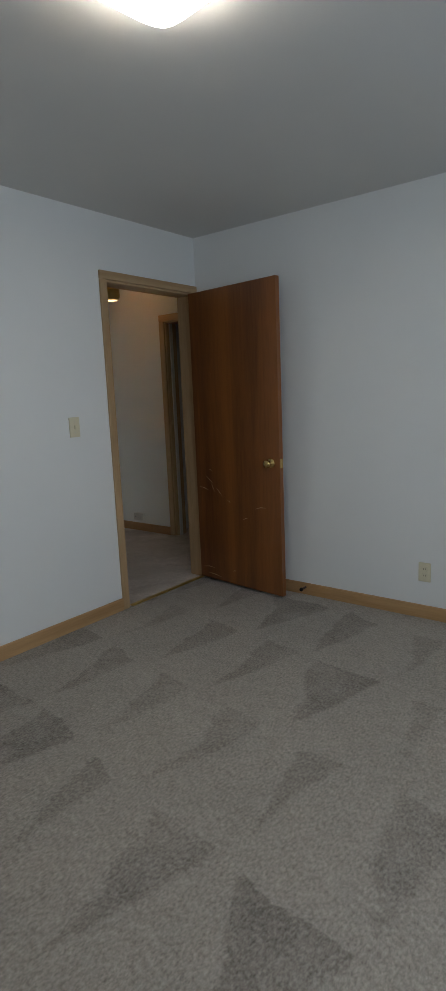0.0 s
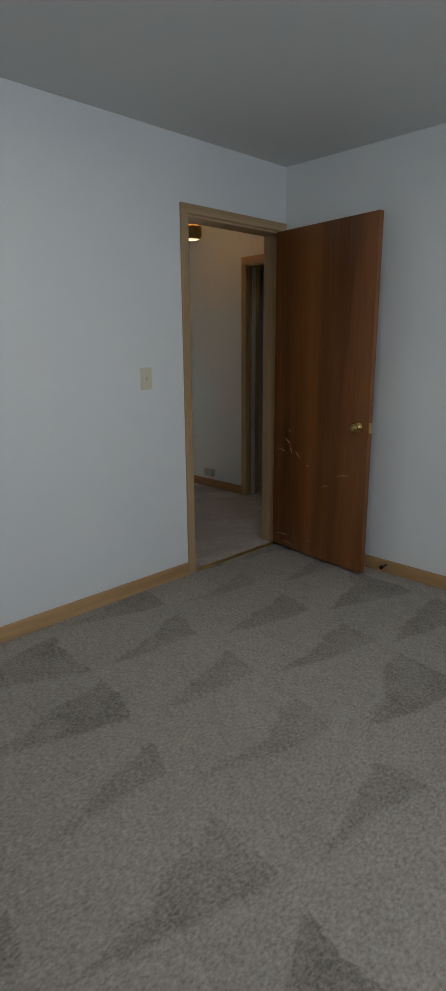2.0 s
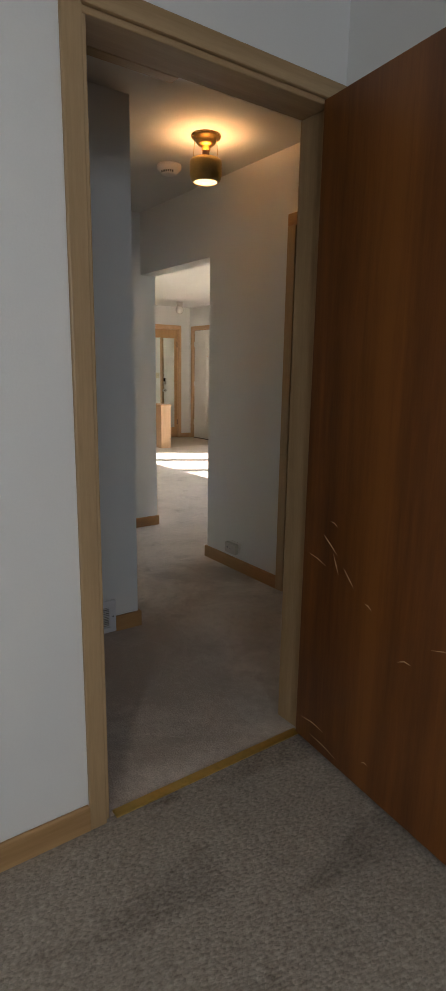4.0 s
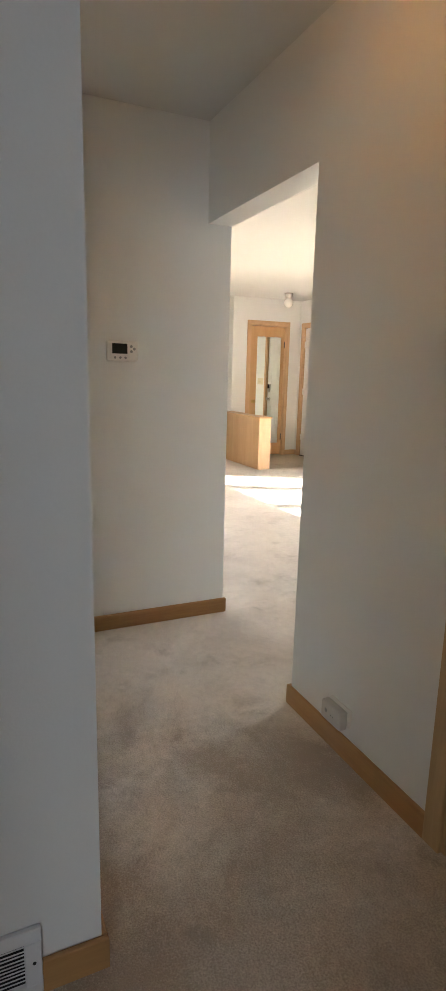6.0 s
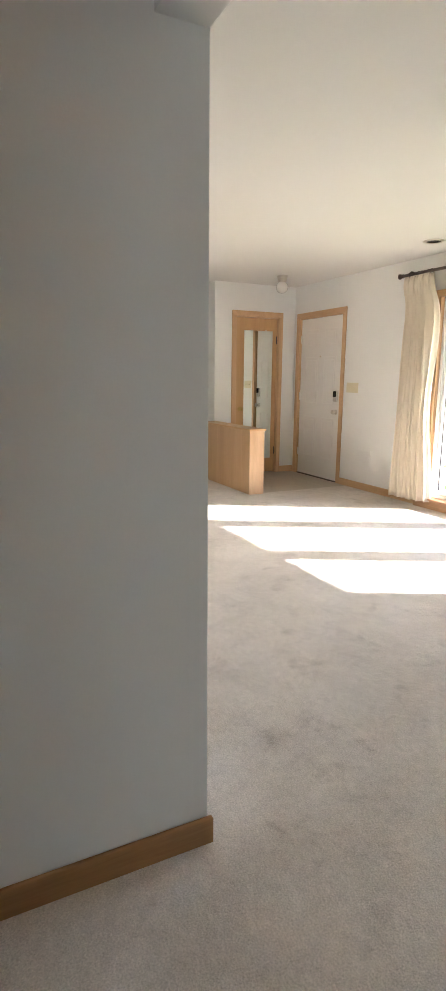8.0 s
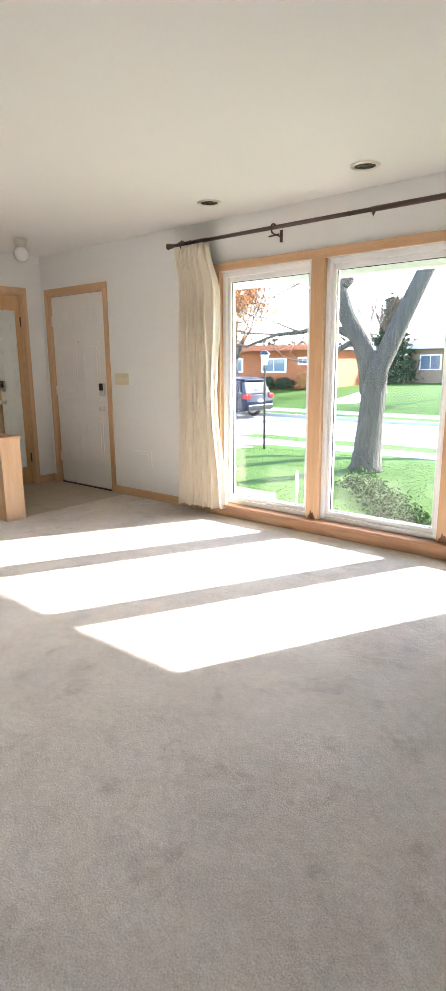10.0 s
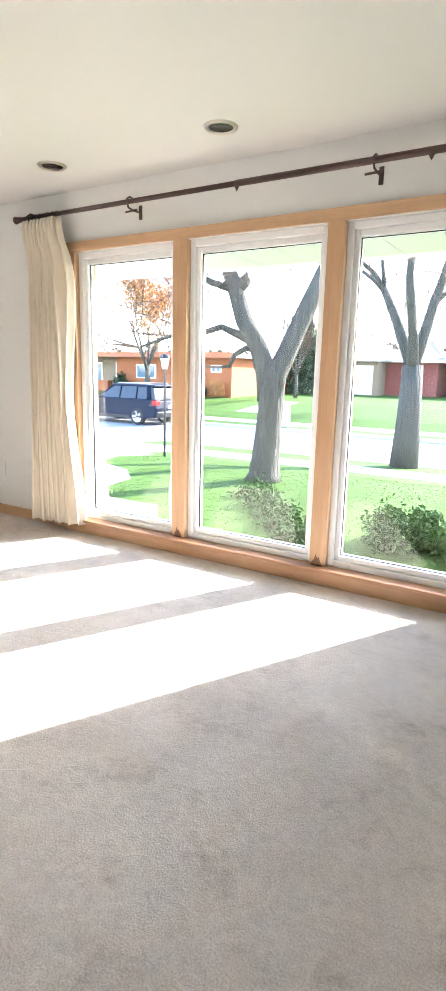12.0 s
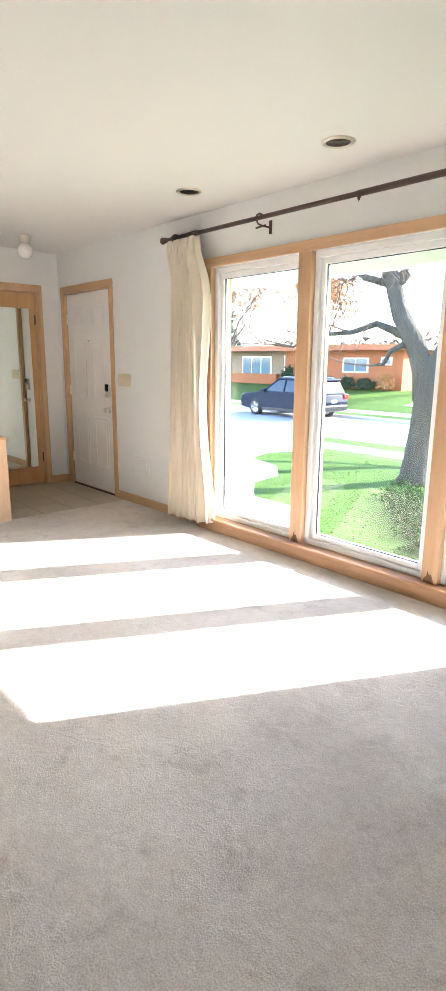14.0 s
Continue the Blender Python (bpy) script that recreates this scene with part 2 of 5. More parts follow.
M_BRONZE = plain("dark brown metal", (0.085, 0.055, 0.05), 0.45, 0.3, vary=0.12, scale=9, bump=0.02)
M_IVORY = plain("ivory plastic", (0.70, 0.64, 0.46), 0.4, vary=0.03, bump=0.0)
M_WHITE_PLASTIC = plain("white plastic", (0.78, 0.76, 0.72), 0.4, vary=0.03, bump=0.0)
M_PLUG = plain("greyed plastic", (0.56, 0.53, 0.50), 0.45, vary=0.05, bump=0.0)
M_VINYL = plain("white vinyl frame", (0.82, 0.82, 0.82), 0.35, vary=0.02, bump=0.0)
M_REGISTER = plain("white enamel", (0.74, 0.74, 0.76), 0.35, vary=0.04, bump=0.0)
M_FRONT_DOOR = plain("white door paint", (0.80, 0.78, 0.75), 0.4, vary=0.02, scale=2, bump=0.02)
M_DARK = plain("dark recess", (0.02, 0.02, 0.02), 0.7, vary=0.1, bump=0.0)
M_BLACK = plain("black plastic", (0.015, 0.015, 0.017), 0.2, vary=0.05, bump=0.0)
M_LCD = plain("dark display", (0.03, 0.035, 0.03), 0.15, vary=0.05, bump=0.0)
M_GREY = plain("grey rubber button", (0.3, 0.3, 0.3), 0.6, vary=0.03, bump=0.0)
M_CURTAIN = plain("cream curtain cloth", (0.74, 0.66, 0.54), 0.9, vary=0.05, scale=5, grain=400, bump=0.12)
M_CURTAIN.node_tree.nodes["Principled BSDF"].inputs["Sheen Weight"].default_value = 0.2
M_MIRROR = plain("silvered mirror", (0.86, 0.92, 0.88), 0.01, 1.0, vary=0.0, bump=0.0)
M_GLASS = pane_glass("window glass")
M_FROST = plain("frosted glass globe", (0.82, 0.80, 0.76), 0.25, vary=0.03, bump=0.0, coat=0.5)
M_TILE = plain("beige vinyl tile", (0.46, 0.38, 0.28), 0.35, vary=0.10, scale=5, grain=40, bump=0.02, per_object=0.25)
M_GROUT = plain("tile joint", (0.34, 0.28, 0.21), 0.8)
M_BED_LAMP = glow("lit glass shade", (1.0, 0.93, 0.84), 2.1)
M_HALL_LAMP = glow("lit amber diffuser", (1.0, 0.60, 0.26), 0.3)
M_GRASS = plain("lawn", (0.055, 0.105, 0.018), 0.8, vary=0.35, scale=0.9, grain=45, bump=0.8)
M_BLADE = plain("grass blade", (0.06, 0.11, 0.02), 0.9, vary=0.3, scale=1.5, grain=20, bump=0.0)
M_CONCRETE = plain("pale concrete", (0.42, 0.40, 0.37), 0.85, vary=0.12, scale=1.2, grain=50, bump=0.1, per_object=0.15)
M_ROAD = plain("worn grey road", (0.30, 0.30, 0.30), 0.85, vary=0.12, scale=0.7, grain=60, bump=0.15)
M_BARK = plain("grey furrowed bark", (0.085, 0.08, 0.068), 0.9, vary=0.45, scale=5, grain=22, bump=1.0, stretch=(1, 1, 0.22))
M_TWIG = plain("brown twigs", (0.12, 0.085, 0.065), 0.9, vary=0.2)
M_LEAF_ORANGE = plain("orange leaves", (0.42, 0.19, 0.05), 0.6, vary=0.4, scale=2, grain=15, bump=0)
M_LEAF_YELLOW = plain("yellow green leaves", (0.45, 0.36, 0.06), 0.6, vary=0.35, scale=2, grain=15, bump=0)
M_EVERGREEN = plain("dark needles", (0.035, 0.06, 0.03), 0.7, vary=0.4, scale=2, grain=15, bump=0)
M_SHRUB = plain("shrub leaves", (0.05, 0.095, 0.03), 0.9, vary=0.4, scale=6, grain=30, bump=0)
M_BRICK_ORANGE = plain("orange brick", (0.33, 0.105, 0.035), 0.85, vary=0.12, scale=1, grain=25, bump=0.2)
M_BRICK_TAN = plain("tan brick", (0.26, 0.18, 0.115), 0.85, vary=0.12, scale=1, grain=25, bump=0.2)
M_BRICK_RED = plain("red brick", (0.22, 0.06, 0.045), 0.85, vary=0.12, scale=1, grain=25, bump=0.2)
M_ROOF_GREY = plain("grey shingles", (0.24, 0.23, 0.23), 0.9, vary=0.15, scale=1, grain=12, bump=0.3)
M_FASCIA = plain("terracotta fascia", (0.42, 0.14, 0.06), 0.6, vary=0.08)
M_HOUSE_GLASS = plain("house window glass", (0.12, 0.17, 0.22), 0.05, vary=0.1, bump=0.0)
M_SOFFIT = plain("pale soffit panel", (0.44, 0.48, 0.42), 0.5, vary=0.04, bump=0.0)
M_CAR = plain("dark blue car paint", (0.008, 0.013, 0.028), 0.4, 0.0, vary=0.05, bump=0.0, coat=0.08)
M_CAR_GLASS = plain("tinted car glass", (0.02, 0.025, 0.03), 0.05, vary=0.0, bump=0.0)
M_TYRE = plain("tyre rubber", (0.02, 0.02, 0.02), 0.85, vary=0.1)
M_TAIL = plain("red tail light", (0.45, 0.015, 0.015), 0.15, vary=0.05, bump=0.0)


M_BARK.node_tree.nodes["Bump"].inputs["Distance"].default_value = 0.06
for dull in (M_CAR, M_GRASS, M_BLADE, M_SHRUB, M_EVERGREEN, M_BARK, M_TWIG):
    dull.node_tree.nodes["Principled BSDF"].inputs["Specular IOR Level"].default_value = 0.1


# ---- building blocks ----
def box_into(bm, x0, x1, y0, y1, z0, z1, bevel=0.0, segments=2):
    r = bmesh.ops.create_cube(bm, size=1)
    for v in r["verts"]:
        v.co = Vector(((x0 + x1) / 2 + v.co.x * (x1 - x0), (y0 + y1) / 2 + v.co.y * (y1 - y0), (z0 + z1) / 2 + v.co.z * (z1 - z0)))
    if bevel:
        edges = list({e for v in r["verts"] for e in v.link_edges})
        bmesh.ops.bevel(bm, geom=edges, offset=bevel, segments=segments, affect="EDGES", profile=0.5)
    return bm


def box(x0, x1, y0, y1, z0, z1, bevel=0.0, segments=2):
    return box_into(bmesh.new(), x0, x1, y0, y1, z0, z1, bevel, segments)


def spin(profile, steps=24, m=None):
    """A turned shape from (radius, height) pairs about z, then moved by m."""
    bm = bmesh.new()
    rings = []
    for r, z in profile:
        if r < 1e-6:
            rings.append([bm.verts.new((0, 0, z))])
        else:
            rings.append([bm.verts.new((r * math.cos(a), r * math.sin(a), z)) for a in (2 * math.pi * i / steps for i in range(steps))])
    for a, c in zip(rings, rings[1:]):
        for i in range(steps):
            j = (i + 1) % steps
            if len(a) == 1 and len(c) > 1:
                bm.faces.new((a[0], c[j], c[i]))
            elif len(c) == 1 and len(a) > 1:
                bm.faces.new((a[i], a[j], c[0]))
            elif len(a) > 1:
                bm.faces.new((a[i], a[j], c[j], c[i]))
    bmesh.ops.recalc_face_normals(bm, faces=bm.faces)
    if m:
        bm.transform(m)
    return bm


def tube_into(bm, points, radii, steps=6):
    rings = []
    for i, p in enumerate(points):
        p = Vector(p)
        d = (Vector(points[min(i + 1, len(points) - 1)]) - Vector(points[max(i - 1, 0)])).normalized()
        side = d.cross(Vector((0.31, 0.2, 0.93)) if abs(d.z) < 0.9 else Vector((1, 0.1, 0))).normalized()
        up = side.cross(d)
        rings.append([bm.verts.new(p + (side * math.cos(a) + up * math.sin(a)) * radii[i]) for a in (2 * math.pi * k / steps for k in range(steps))])
    for a, c in zip(rings, rings[1:]):
        for k in range(steps):
            bm.faces.new((a[k], a[(k + 1) % steps], c[(k + 1) % steps], c[k]))
    bm.faces.new(rings[0][::-1])
    bm.faces.new(rings[-1])
    return bm


def tube(points, radii, steps=8):
    return tube_into(bmesh.new(), points, radii, steps)


def mesh_of(name, bm, material, smooth=False):
    me = bpy.data.meshes.new(name)
    bm.to_mesh(me)
    bm.free()
    me.materials.append(material)
    if smooth:
        for p in me.polygons:
            p.use_smooth = True
    return me


def part(name, bm, material, parent, label="", smooth=False):
    ob = new(name, mesh_of(name, bm, material, smooth))
    ob.parent = parent
    return tagged(ob, label)


def thing(name, label, category, at=(0, 0, 0), group="", turn=0):
    ob = new(name)
    ob.empty_display_size = 0.1
    ob.matrix_basis = pose(*at, 0, 0, turn)
    return tagged(ob, label, category, group)


def setting(name, bm, material, label="", category=""):
    return tagged(new(name, mesh_of(name, bm, material)), label, category, kind="structure")


def wall(name, *boxes):
    bm = bmesh.new()
    for b in boxes:
        box_into(bm, *b)
    return setting(name, bm, M_WALL, "smooth white painted plaster wall", "wall")


# ---- the shell ----
H = 2.43
wall("wall_bedroom_door", (-0.12, 0, -4.9, -0.835, 0, H), (-0.12, 0, -0.048, 0.0, 0, H), (-0.12, 0, -0.835, -0.048, 2.06, H))
wall("wall_bedroom_side", (-0.12, 4.2, 0.0, 0.12, 0, H))
wall("wall_bedroom_back", (-0.12, 4.32, -5.02, -4.9, 0, H))
wall("wall_bedroom_far", (4.2, 4.32, -4.9, 0.12, 0, H))
VX, VY = -1.137, -0.135
wall("wall_vent", (VX - 0.11, VX, -3.2, VY, 0, H))
wall("wall_hall_closet", (-2.83, VX - 0.11, VY - 0.11, VY, 0, H))
wall("wall_hall_end", (VX, -0.12, -3.3, -3.2, 0, H))
TX = -2.83
RY, RY2 = 0.80, 0.924
wall("wall_thermostat", (TX - 0.12, TX, VY - 0.11, RY2, 0, H))
JX = -1.885
wall("wall_hall_living", (JX, -1.075, RY, RY2, 0, H), (-0.33, -0.12, RY, RY2, 0, H), (-1.075, -0.33, RY, RY2, 2.04, H), (TX, JX, RY, RY2, 1.99, H))
wall("wall_hall_stub", (-0.12, 0.0, 0.12, RY2, 0, H))
wall("wall_bath_side", (-1.30, -1.18, RY2, 4.73, 0, H))
wall("wall_bath_back", (-1.18, 0.0, 2.2, 2.3, 0, H), (-0.12, 0, RY2, 2.2, 0, H))
wall("wall_living_near", (-9.1, TX - 0.12, RY2 - 0.12, RY2, 0, H))
CX = -8.335
wall("wall_closet", (CX - 0.12, CX, 3.55, 3.845, 0, H), (CX - 0.12, CX, 4.478, 4.73, 0, H), (CX - 0.12, CX, 3.845, 4.478, 2.04, H), (-9.1, CX - 0.12, 3.55, 3.65, 0, H))
wall("wall_living_far", (-9.22, -9.1, RY2 - 0.12, 4.95, 0, H))
WY, WO = 4.73, 4.93
wall("wall_window", (-9.1, -8.21, WY, WO, 0, H), (-8.21, -7.29, WY, WO, 2.04, H), (-7.29, -5.84, WY, WO, 0, H), (-5.84, -2.90, WY, WO, 2.03, H),
     (-5.84, -2.90, WY, WO, -0.1, 0.09), (-2.90, -1.18, WY, WO, 0, H))
bm = bmesh.new()
box_into(bm, -9.22, 4.32, -5.02, 4.95, H, H + 0.15)
setting("ceiling", bm, M_CEIL, "flat white painted plaster ceiling", "ceiling")

bm = bmesh.new()
box_into(bm, -0.002, 4.2, -4.9, 0.0, -0.12, 0.0)
setting("floor_bedroom", bm, M_BED_CARPET, "grey beige loop carpet with vacuum marks", "carpet")
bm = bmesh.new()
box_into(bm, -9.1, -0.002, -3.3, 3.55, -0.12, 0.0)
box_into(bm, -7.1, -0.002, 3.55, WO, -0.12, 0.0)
setting("floor_hall_living", bm, M_CARPET, "worn beige plush carpet with traffic stains and painted hall shade", "carpet")
bm = bmesh.new()
box_into(bm, -9.1, -7.1, 3.55, WO, -0.12, -0.006)
foyer = setting("floor_foyer", bm, M_GROUT, "beige stone-look vinyl tiles at the front door", "floor")

# baseboards with a rounded top edge
def board(name, x0, x1, y0, y1, material, height=0.08):
    bm = box(x0, x1, y0, y1, 0, height)
    top = [e for e in bm.edges if all(abs(v.co.z - height) < 1e-5 for v in e.verts)]
    bmesh.ops.bevel(bm, geom=top, offset=0.006, segments=3, affect="EDGES", profile=0.5)
    return setting(name, bm, material, "low wooden baseboard along the wall", "baseboard")


board("baseboard_bedroom_door", 0, 0.014, -4.9, -0.881, M_TRIM_Y)
board("baseboard_bedroom_side", 0.014, 4.2, -0.014, 0, M_TRIM_X)
board("baseboard_vent", VX, VX + 0.014, -0.262, VY + 0.014, M_BASE_Y)
board("baseboard_vent_far", VX, VX + 0.014, -3.2, -0.93, M_BASE_Y)
board("baseboard_hall_closet", -1.35, VX, VY, VY + 0.014, M_BASE_X)
board("baseboard_hall_right", JX, -1.132, RY - 0.014, RY, M_BASE_X)
board("baseboard_jamb", JX - 0.014, JX, RY - 0.014, RY2 + 0.014, M_BASE_Y)
board("baseboard_thermostat", TX, TX + 0.014, VY, RY2 + 0.014, M_BASE_Y)
board("baseboard_foyer", CX, CX + 0.012, 4.54, WY, M_LIGHT_X)
board("baseboard_front_corner", CX + 0.012, -8.27, WY - 0.012, WY, M_LIGHT_X)
board("baseboard_front", -7.235, -5.93, WY - 0.014, WY, M_LIGHT_X)
board("baseboard_living_far", -9.1, -9.086, RY2, 3.55, M_TRIM_Y)


def casing_into(bm, horizontal, a0, a1, b0, b1, z0, z1):
    if horizontal == "x":
        box_into(bm, a0, a1, b0, b1, z0, z1, 0.004, 2)
    else:
        box_into(bm, b0, b1, a0, a1, z0, z1, 0.004, 2)


def door_frame(name, along, a0, a1, face, depth, out, top, upright, level, label):
    """Casing and jambs of an opening a0..a1 along an axis. face: the wall's face; out: +1 or -1, the way it faces; depth: the wall's thickness."""
    w, t = (0.046 if name == "door_frame_bedroom" else 0.058), 0.016
    frame_ob = tagged(new(name), label, "door frame", kind="structure")
    f0, f1 = sorted((face, face + out * t))
    j0, j1 = sorted((face + out * 0.002, face - out * (depth + 0.002)))
    for c0, c1 in ((a0 - w, a0 + 0.004), (a1 - 0.004, a1 + w)):
        bm = bmesh.new()
        casing_into(bm, along, c0, c1, f0, f1, 0, top - 0.004)
        part("casing", bm, upright, frame_ob)
    bm = bmesh.new()
    casing_into(bm, along, a0 - w, a1 + w, f0, f1, top - 0.004, top + w)
    part("head_casing", bm, level, frame_ob)
    for c0, c1 in ((a0, a0 + 0.018), (a1 - 0.018, a1)):
        bm = bmesh.new()
        casing_into(bm, along, c0, c1, j0, j1, 0, top - 0.018)
        part("jamb", bm, upright, frame_ob)
    bm = bmesh.new()
    casing_into(bm, along, a0, a1, j0, j1, top - 0.018, top)
    part("head_jamb", bm, level, frame_ob)
    return frame_ob


door_frame("door_frame_bedroom", "y", -0.835, -0.048, 0.0, 0.12, 1, 2.06, M_OLD_TRIM, M_OLD_TRIM_Y, "aged brown wooden casing round the bedroom doorway")
door_frame("door_frame_hall", "x", -1.075, -0.33, RY, 0.135, -1, 2.04, M_OLD_TRIM, M_TRIM_X, "brown wooden casing of a dark doorway in the hall")
door_frame("door_frame_closet", "y", 3.845, 4.478, CX, 0.12, 1, 2.04, M_LIGHT_Z, M_LIGHT_X, "light maple casing round the entry closet door")
door_frame("door_frame_front", "x", -8.21, -7.29, WY, 0.2, -1, 2.03, M_LIGHT_Z, M_LIGHT_X, "light maple casing round the front door")

# ---- bedroom ----
def knob_bm(r=0.027, reach=0.055):
    return spin([(0, 0), (0.032, 0), (0.032, 0.004), (0.026, 0.008), (0.011, 0.012), (0.011, reach * 0.5), (r * 0.8, reach * 0.62), (r, reach * 0.8), (r * 0.8, reach), (0, reach + 0.003)], 20)


door_1 = thing("door", "open dark mahogany flush door with scratches near its foot", "door", (0.022, -0.068, 0), turn=-6.2)
leaf = part("door_leaf", box(0.0, 0.775, -0.036, 0, 0.022, 2.045, 0.002), M_DOOR, door_1)
k = knob_bm()
k.transform(pose(0.705, -0.036, 0.905, 90, 0, 0))
part("knob", k, M_BRASS, door_1, "polished brass door knob", True)
k = knob_bm()
k.transform(pose(0.705, 0.0, 0.905, -90, 0, 0))
part("back_knob", k, M_BRASS, door_1, "polished brass door knob", True)
part("latch_plate", box(0.7745, 0.777, -0.031, -0.006, 0.875, 0.935), M_BRASS, door_1, "brass latch plate")
for z in (0.3, 1.05, 1.82):
    part("hinge", tube([(-0.006, -0.006, z - 0.045), (-0.006, -0.006, z + 0.045)], [0.007, 0.007]), M_OLD_BRASS, door_1, "aged brass hinge barrel")
for x, z, dx, dz in ((0.10, 0.78, 0.07, -0.05), (0.15, 0.73, 0.03, -0.06), (0.20, 0.70, 0.05, -0.05), (0.03, 0.70, 0.09, -0.02), (0.13, 0.83, 0.035, -0.012),
                     (0.55, 0.585, 0.11, 0.02), (0.44, 0.50, 0.05, 0.012), (0.30, 0.62, 0.03, -0.012), (0.08, 0.06, 0.14, -0.012), (0.03, 0.10, 0.12, 0.006), (0.33, 0.11, 0.03, 0.008)):
    part("scratch", tube([(x, -0.0355, z), (x + dx * 0.5, -0.0362, z + dz * 0.6 + 0.006), (x + dx, -0.0355, z + dz)], [0.0006, 0.0022, 0.0005], 5), M_SCRATCH, leaf, "pale scratch down to bare wood")


def plate(name, label, category, at, turn, w, h, kind_of):
    """A cover plate that faces -y before it is turned about z."""
    p = thing(name, label, category, at, turn=turn)
    part("plate", box(-w / 2, w / 2, -0.007, 0, -h / 2, h / 2, 0.003), M_IVORY, p)
    if kind_of == "switch":
        b = box(-0.005, 0.005, -0.017, -0.006, -0.011, 0.011, 0.002)
        part("toggle", b, M_IVORY, p)
        for z in (-0.03, 0.03):
            s = spin([(0, 0), (0.003, 0), (0.003, 0.001), (0, 0.0015)], 8, pose(0, -0.007, z, 90, 0, 0))
            part("screw", s, M_NICKEL, p)
    if kind_of == "outlet":
        for z in (-0.02, 0.02):
            part("socket", box(-0.016, 0.016, -0.0095, -0.006, z - 0.013, z + 0.013, 0.003), M_IVORY, p)
            for x in (-0.006, 0.006):
                part("slot", box(x - 0.0012, x + 0.0012, -0.0102, -0.0095, z - 0.004, z + 0.005), M_DARK, p)
    return p


plate("light_switch", "ivory plastic light switch on the bedroom wall", "light switch", (0, -1.146, 1.20), 90, 0.072, 0.115, "switch")
plate("power_outlet", "ivory plastic double power outlet above the baseboard", "power outlet", (1.655, 0, 0.28), 0, 0.072, 0.115, "outlet")
plate("baseboard_outlet", "ivory outlet plate set low against the baseboard", "power outlet", (0.014, -2.44, 0.075), 90, 0.085, 0.07, "switch")
stop = thing("door_stop", "small dark door stop on the baseboard", "door stop", (0.86, -0.014, 0.05))
part("stop_pin", tube([(0, 0, 0), (0, -0.05, 0)], [0.008, 0.008]), M_BRONZE, stop)
part("bumper", tube([(0, -0.05, 0), (0, -0.062, 0)], [0.013, 0.012]), M_BLACK, stop, "black rubber bumper")

strip = thing("threshold_strip", "worn brass carpet strip across the bedroom doorway", "carpet strip", (-0.002, -0.439, 0))
part("metal_strip", box(-0.017, 0.017, -0.362, 0.362, 0.0, 0.007, 0.003), M_STRIP, strip)

bl = thing("ceiling_light", "lit square glass ceiling light with a metal finial", "ceiling light", (1.68, -2.08, H), turn=-7)
part("ceiling_plate", box(-0.09, 0.09, -0.09, 0.09, -0.015, 0, 0.004), M_NICKEL, bl)
shade = bmesh.new()
n = 8
grid = [[shade.verts.new(((i / n - 0.5) * 0.31, (j / n - 0.5) * 0.31, -0.085 + 0.03 * (((i / n - 0.5) * 2) ** 4 + ((j / n - 0.5) * 2) ** 4) * 0.5)) for j in range(n + 1)] for i in range(n + 1)]
for i in range(n):
    for j in range(n):
        shade.faces.new((grid[i][j], grid[i][j + 1], grid[i + 1][j + 1], grid[i + 1][j]))
ext = bmesh.ops.extrude_face_region(shade, geom=shade.faces[:])
for v in ext["geom"]:
    if isinstance(v, bmesh.types.BMVert):
        v.co.z += 0.006
part("glass_shade", shade, M_BED_LAMP, bl, "glowing white pressed glass shade", True)
part("stem", tube([(0, 0, -0.015), (0, 0, -0.09)], [0.005, 0.005]), M_NICKEL, bl)
part("finial", spin([(0, -0.112), (0.008, -0.106), (0.011, -0.098), (0.006, -0.088), (0, -0.086)], 14), M_NICKEL, bl, "", True)

# ---- hall ----
reg = thing("air_return_grille", "white enamelled return air grille low on the wall", "air vent", (VX, -0.262, 0), turn=90)
# local x runs along the wall towards -y after the turn, y out of the wall to -y
PAN = [(-0.655, -0.445), (-0.435, -0.235), (-0.225, -0.035)]
part("backing", box(-0.66, -0.02, -0.004, 0, 0.01, 0.155), M_DARK, reg, "dark duct opening")
for x0, x1, z0, z1 in ((-0.68, 0.0, 0.135, 0.168), (-0.68, 0.0, 0.004, 0.03), (-0.68, -0.655, 0.03, 0.135), (-0.035, 0.0, 0.03, 0.135), (-0.445, -0.435, 0.03, 0.135), (-0.235, -0.225, 0.03, 0.135)):
    part("grille_frame", box(x0, x1, -0.014, 0, z0, z1, 0.002, 1), M_REGISTER, reg)
slat_me = None
for x0, x1 in PAN:
    for i in range(11):
        if slat_me is None:
            s = box(0, 0.205, -0.0012, 0.0012, -0.0035, 0.0035)
            s.transform(pose(0, 0, 0, 38, 0, 0))
            slat_me = mesh_of("slat", s, M_REGISTER)
        o = new("slat", slat_me)
        o.parent = reg
        o.location = (x0 + (x1 - x0 - 0.205) / 2, -0.009, 0.036 + i * 0.0092)
        o.rotation_euler = (0, random.uniform(-0.006, 0.006), 0)
part("screw", spin([(0, 0), (0.004, 0), (0.003, 0.002), (0, 0.002)], 8, pose(-0.016, -0.014, 0.085, 90, 0, 0)), M_DARK, reg)

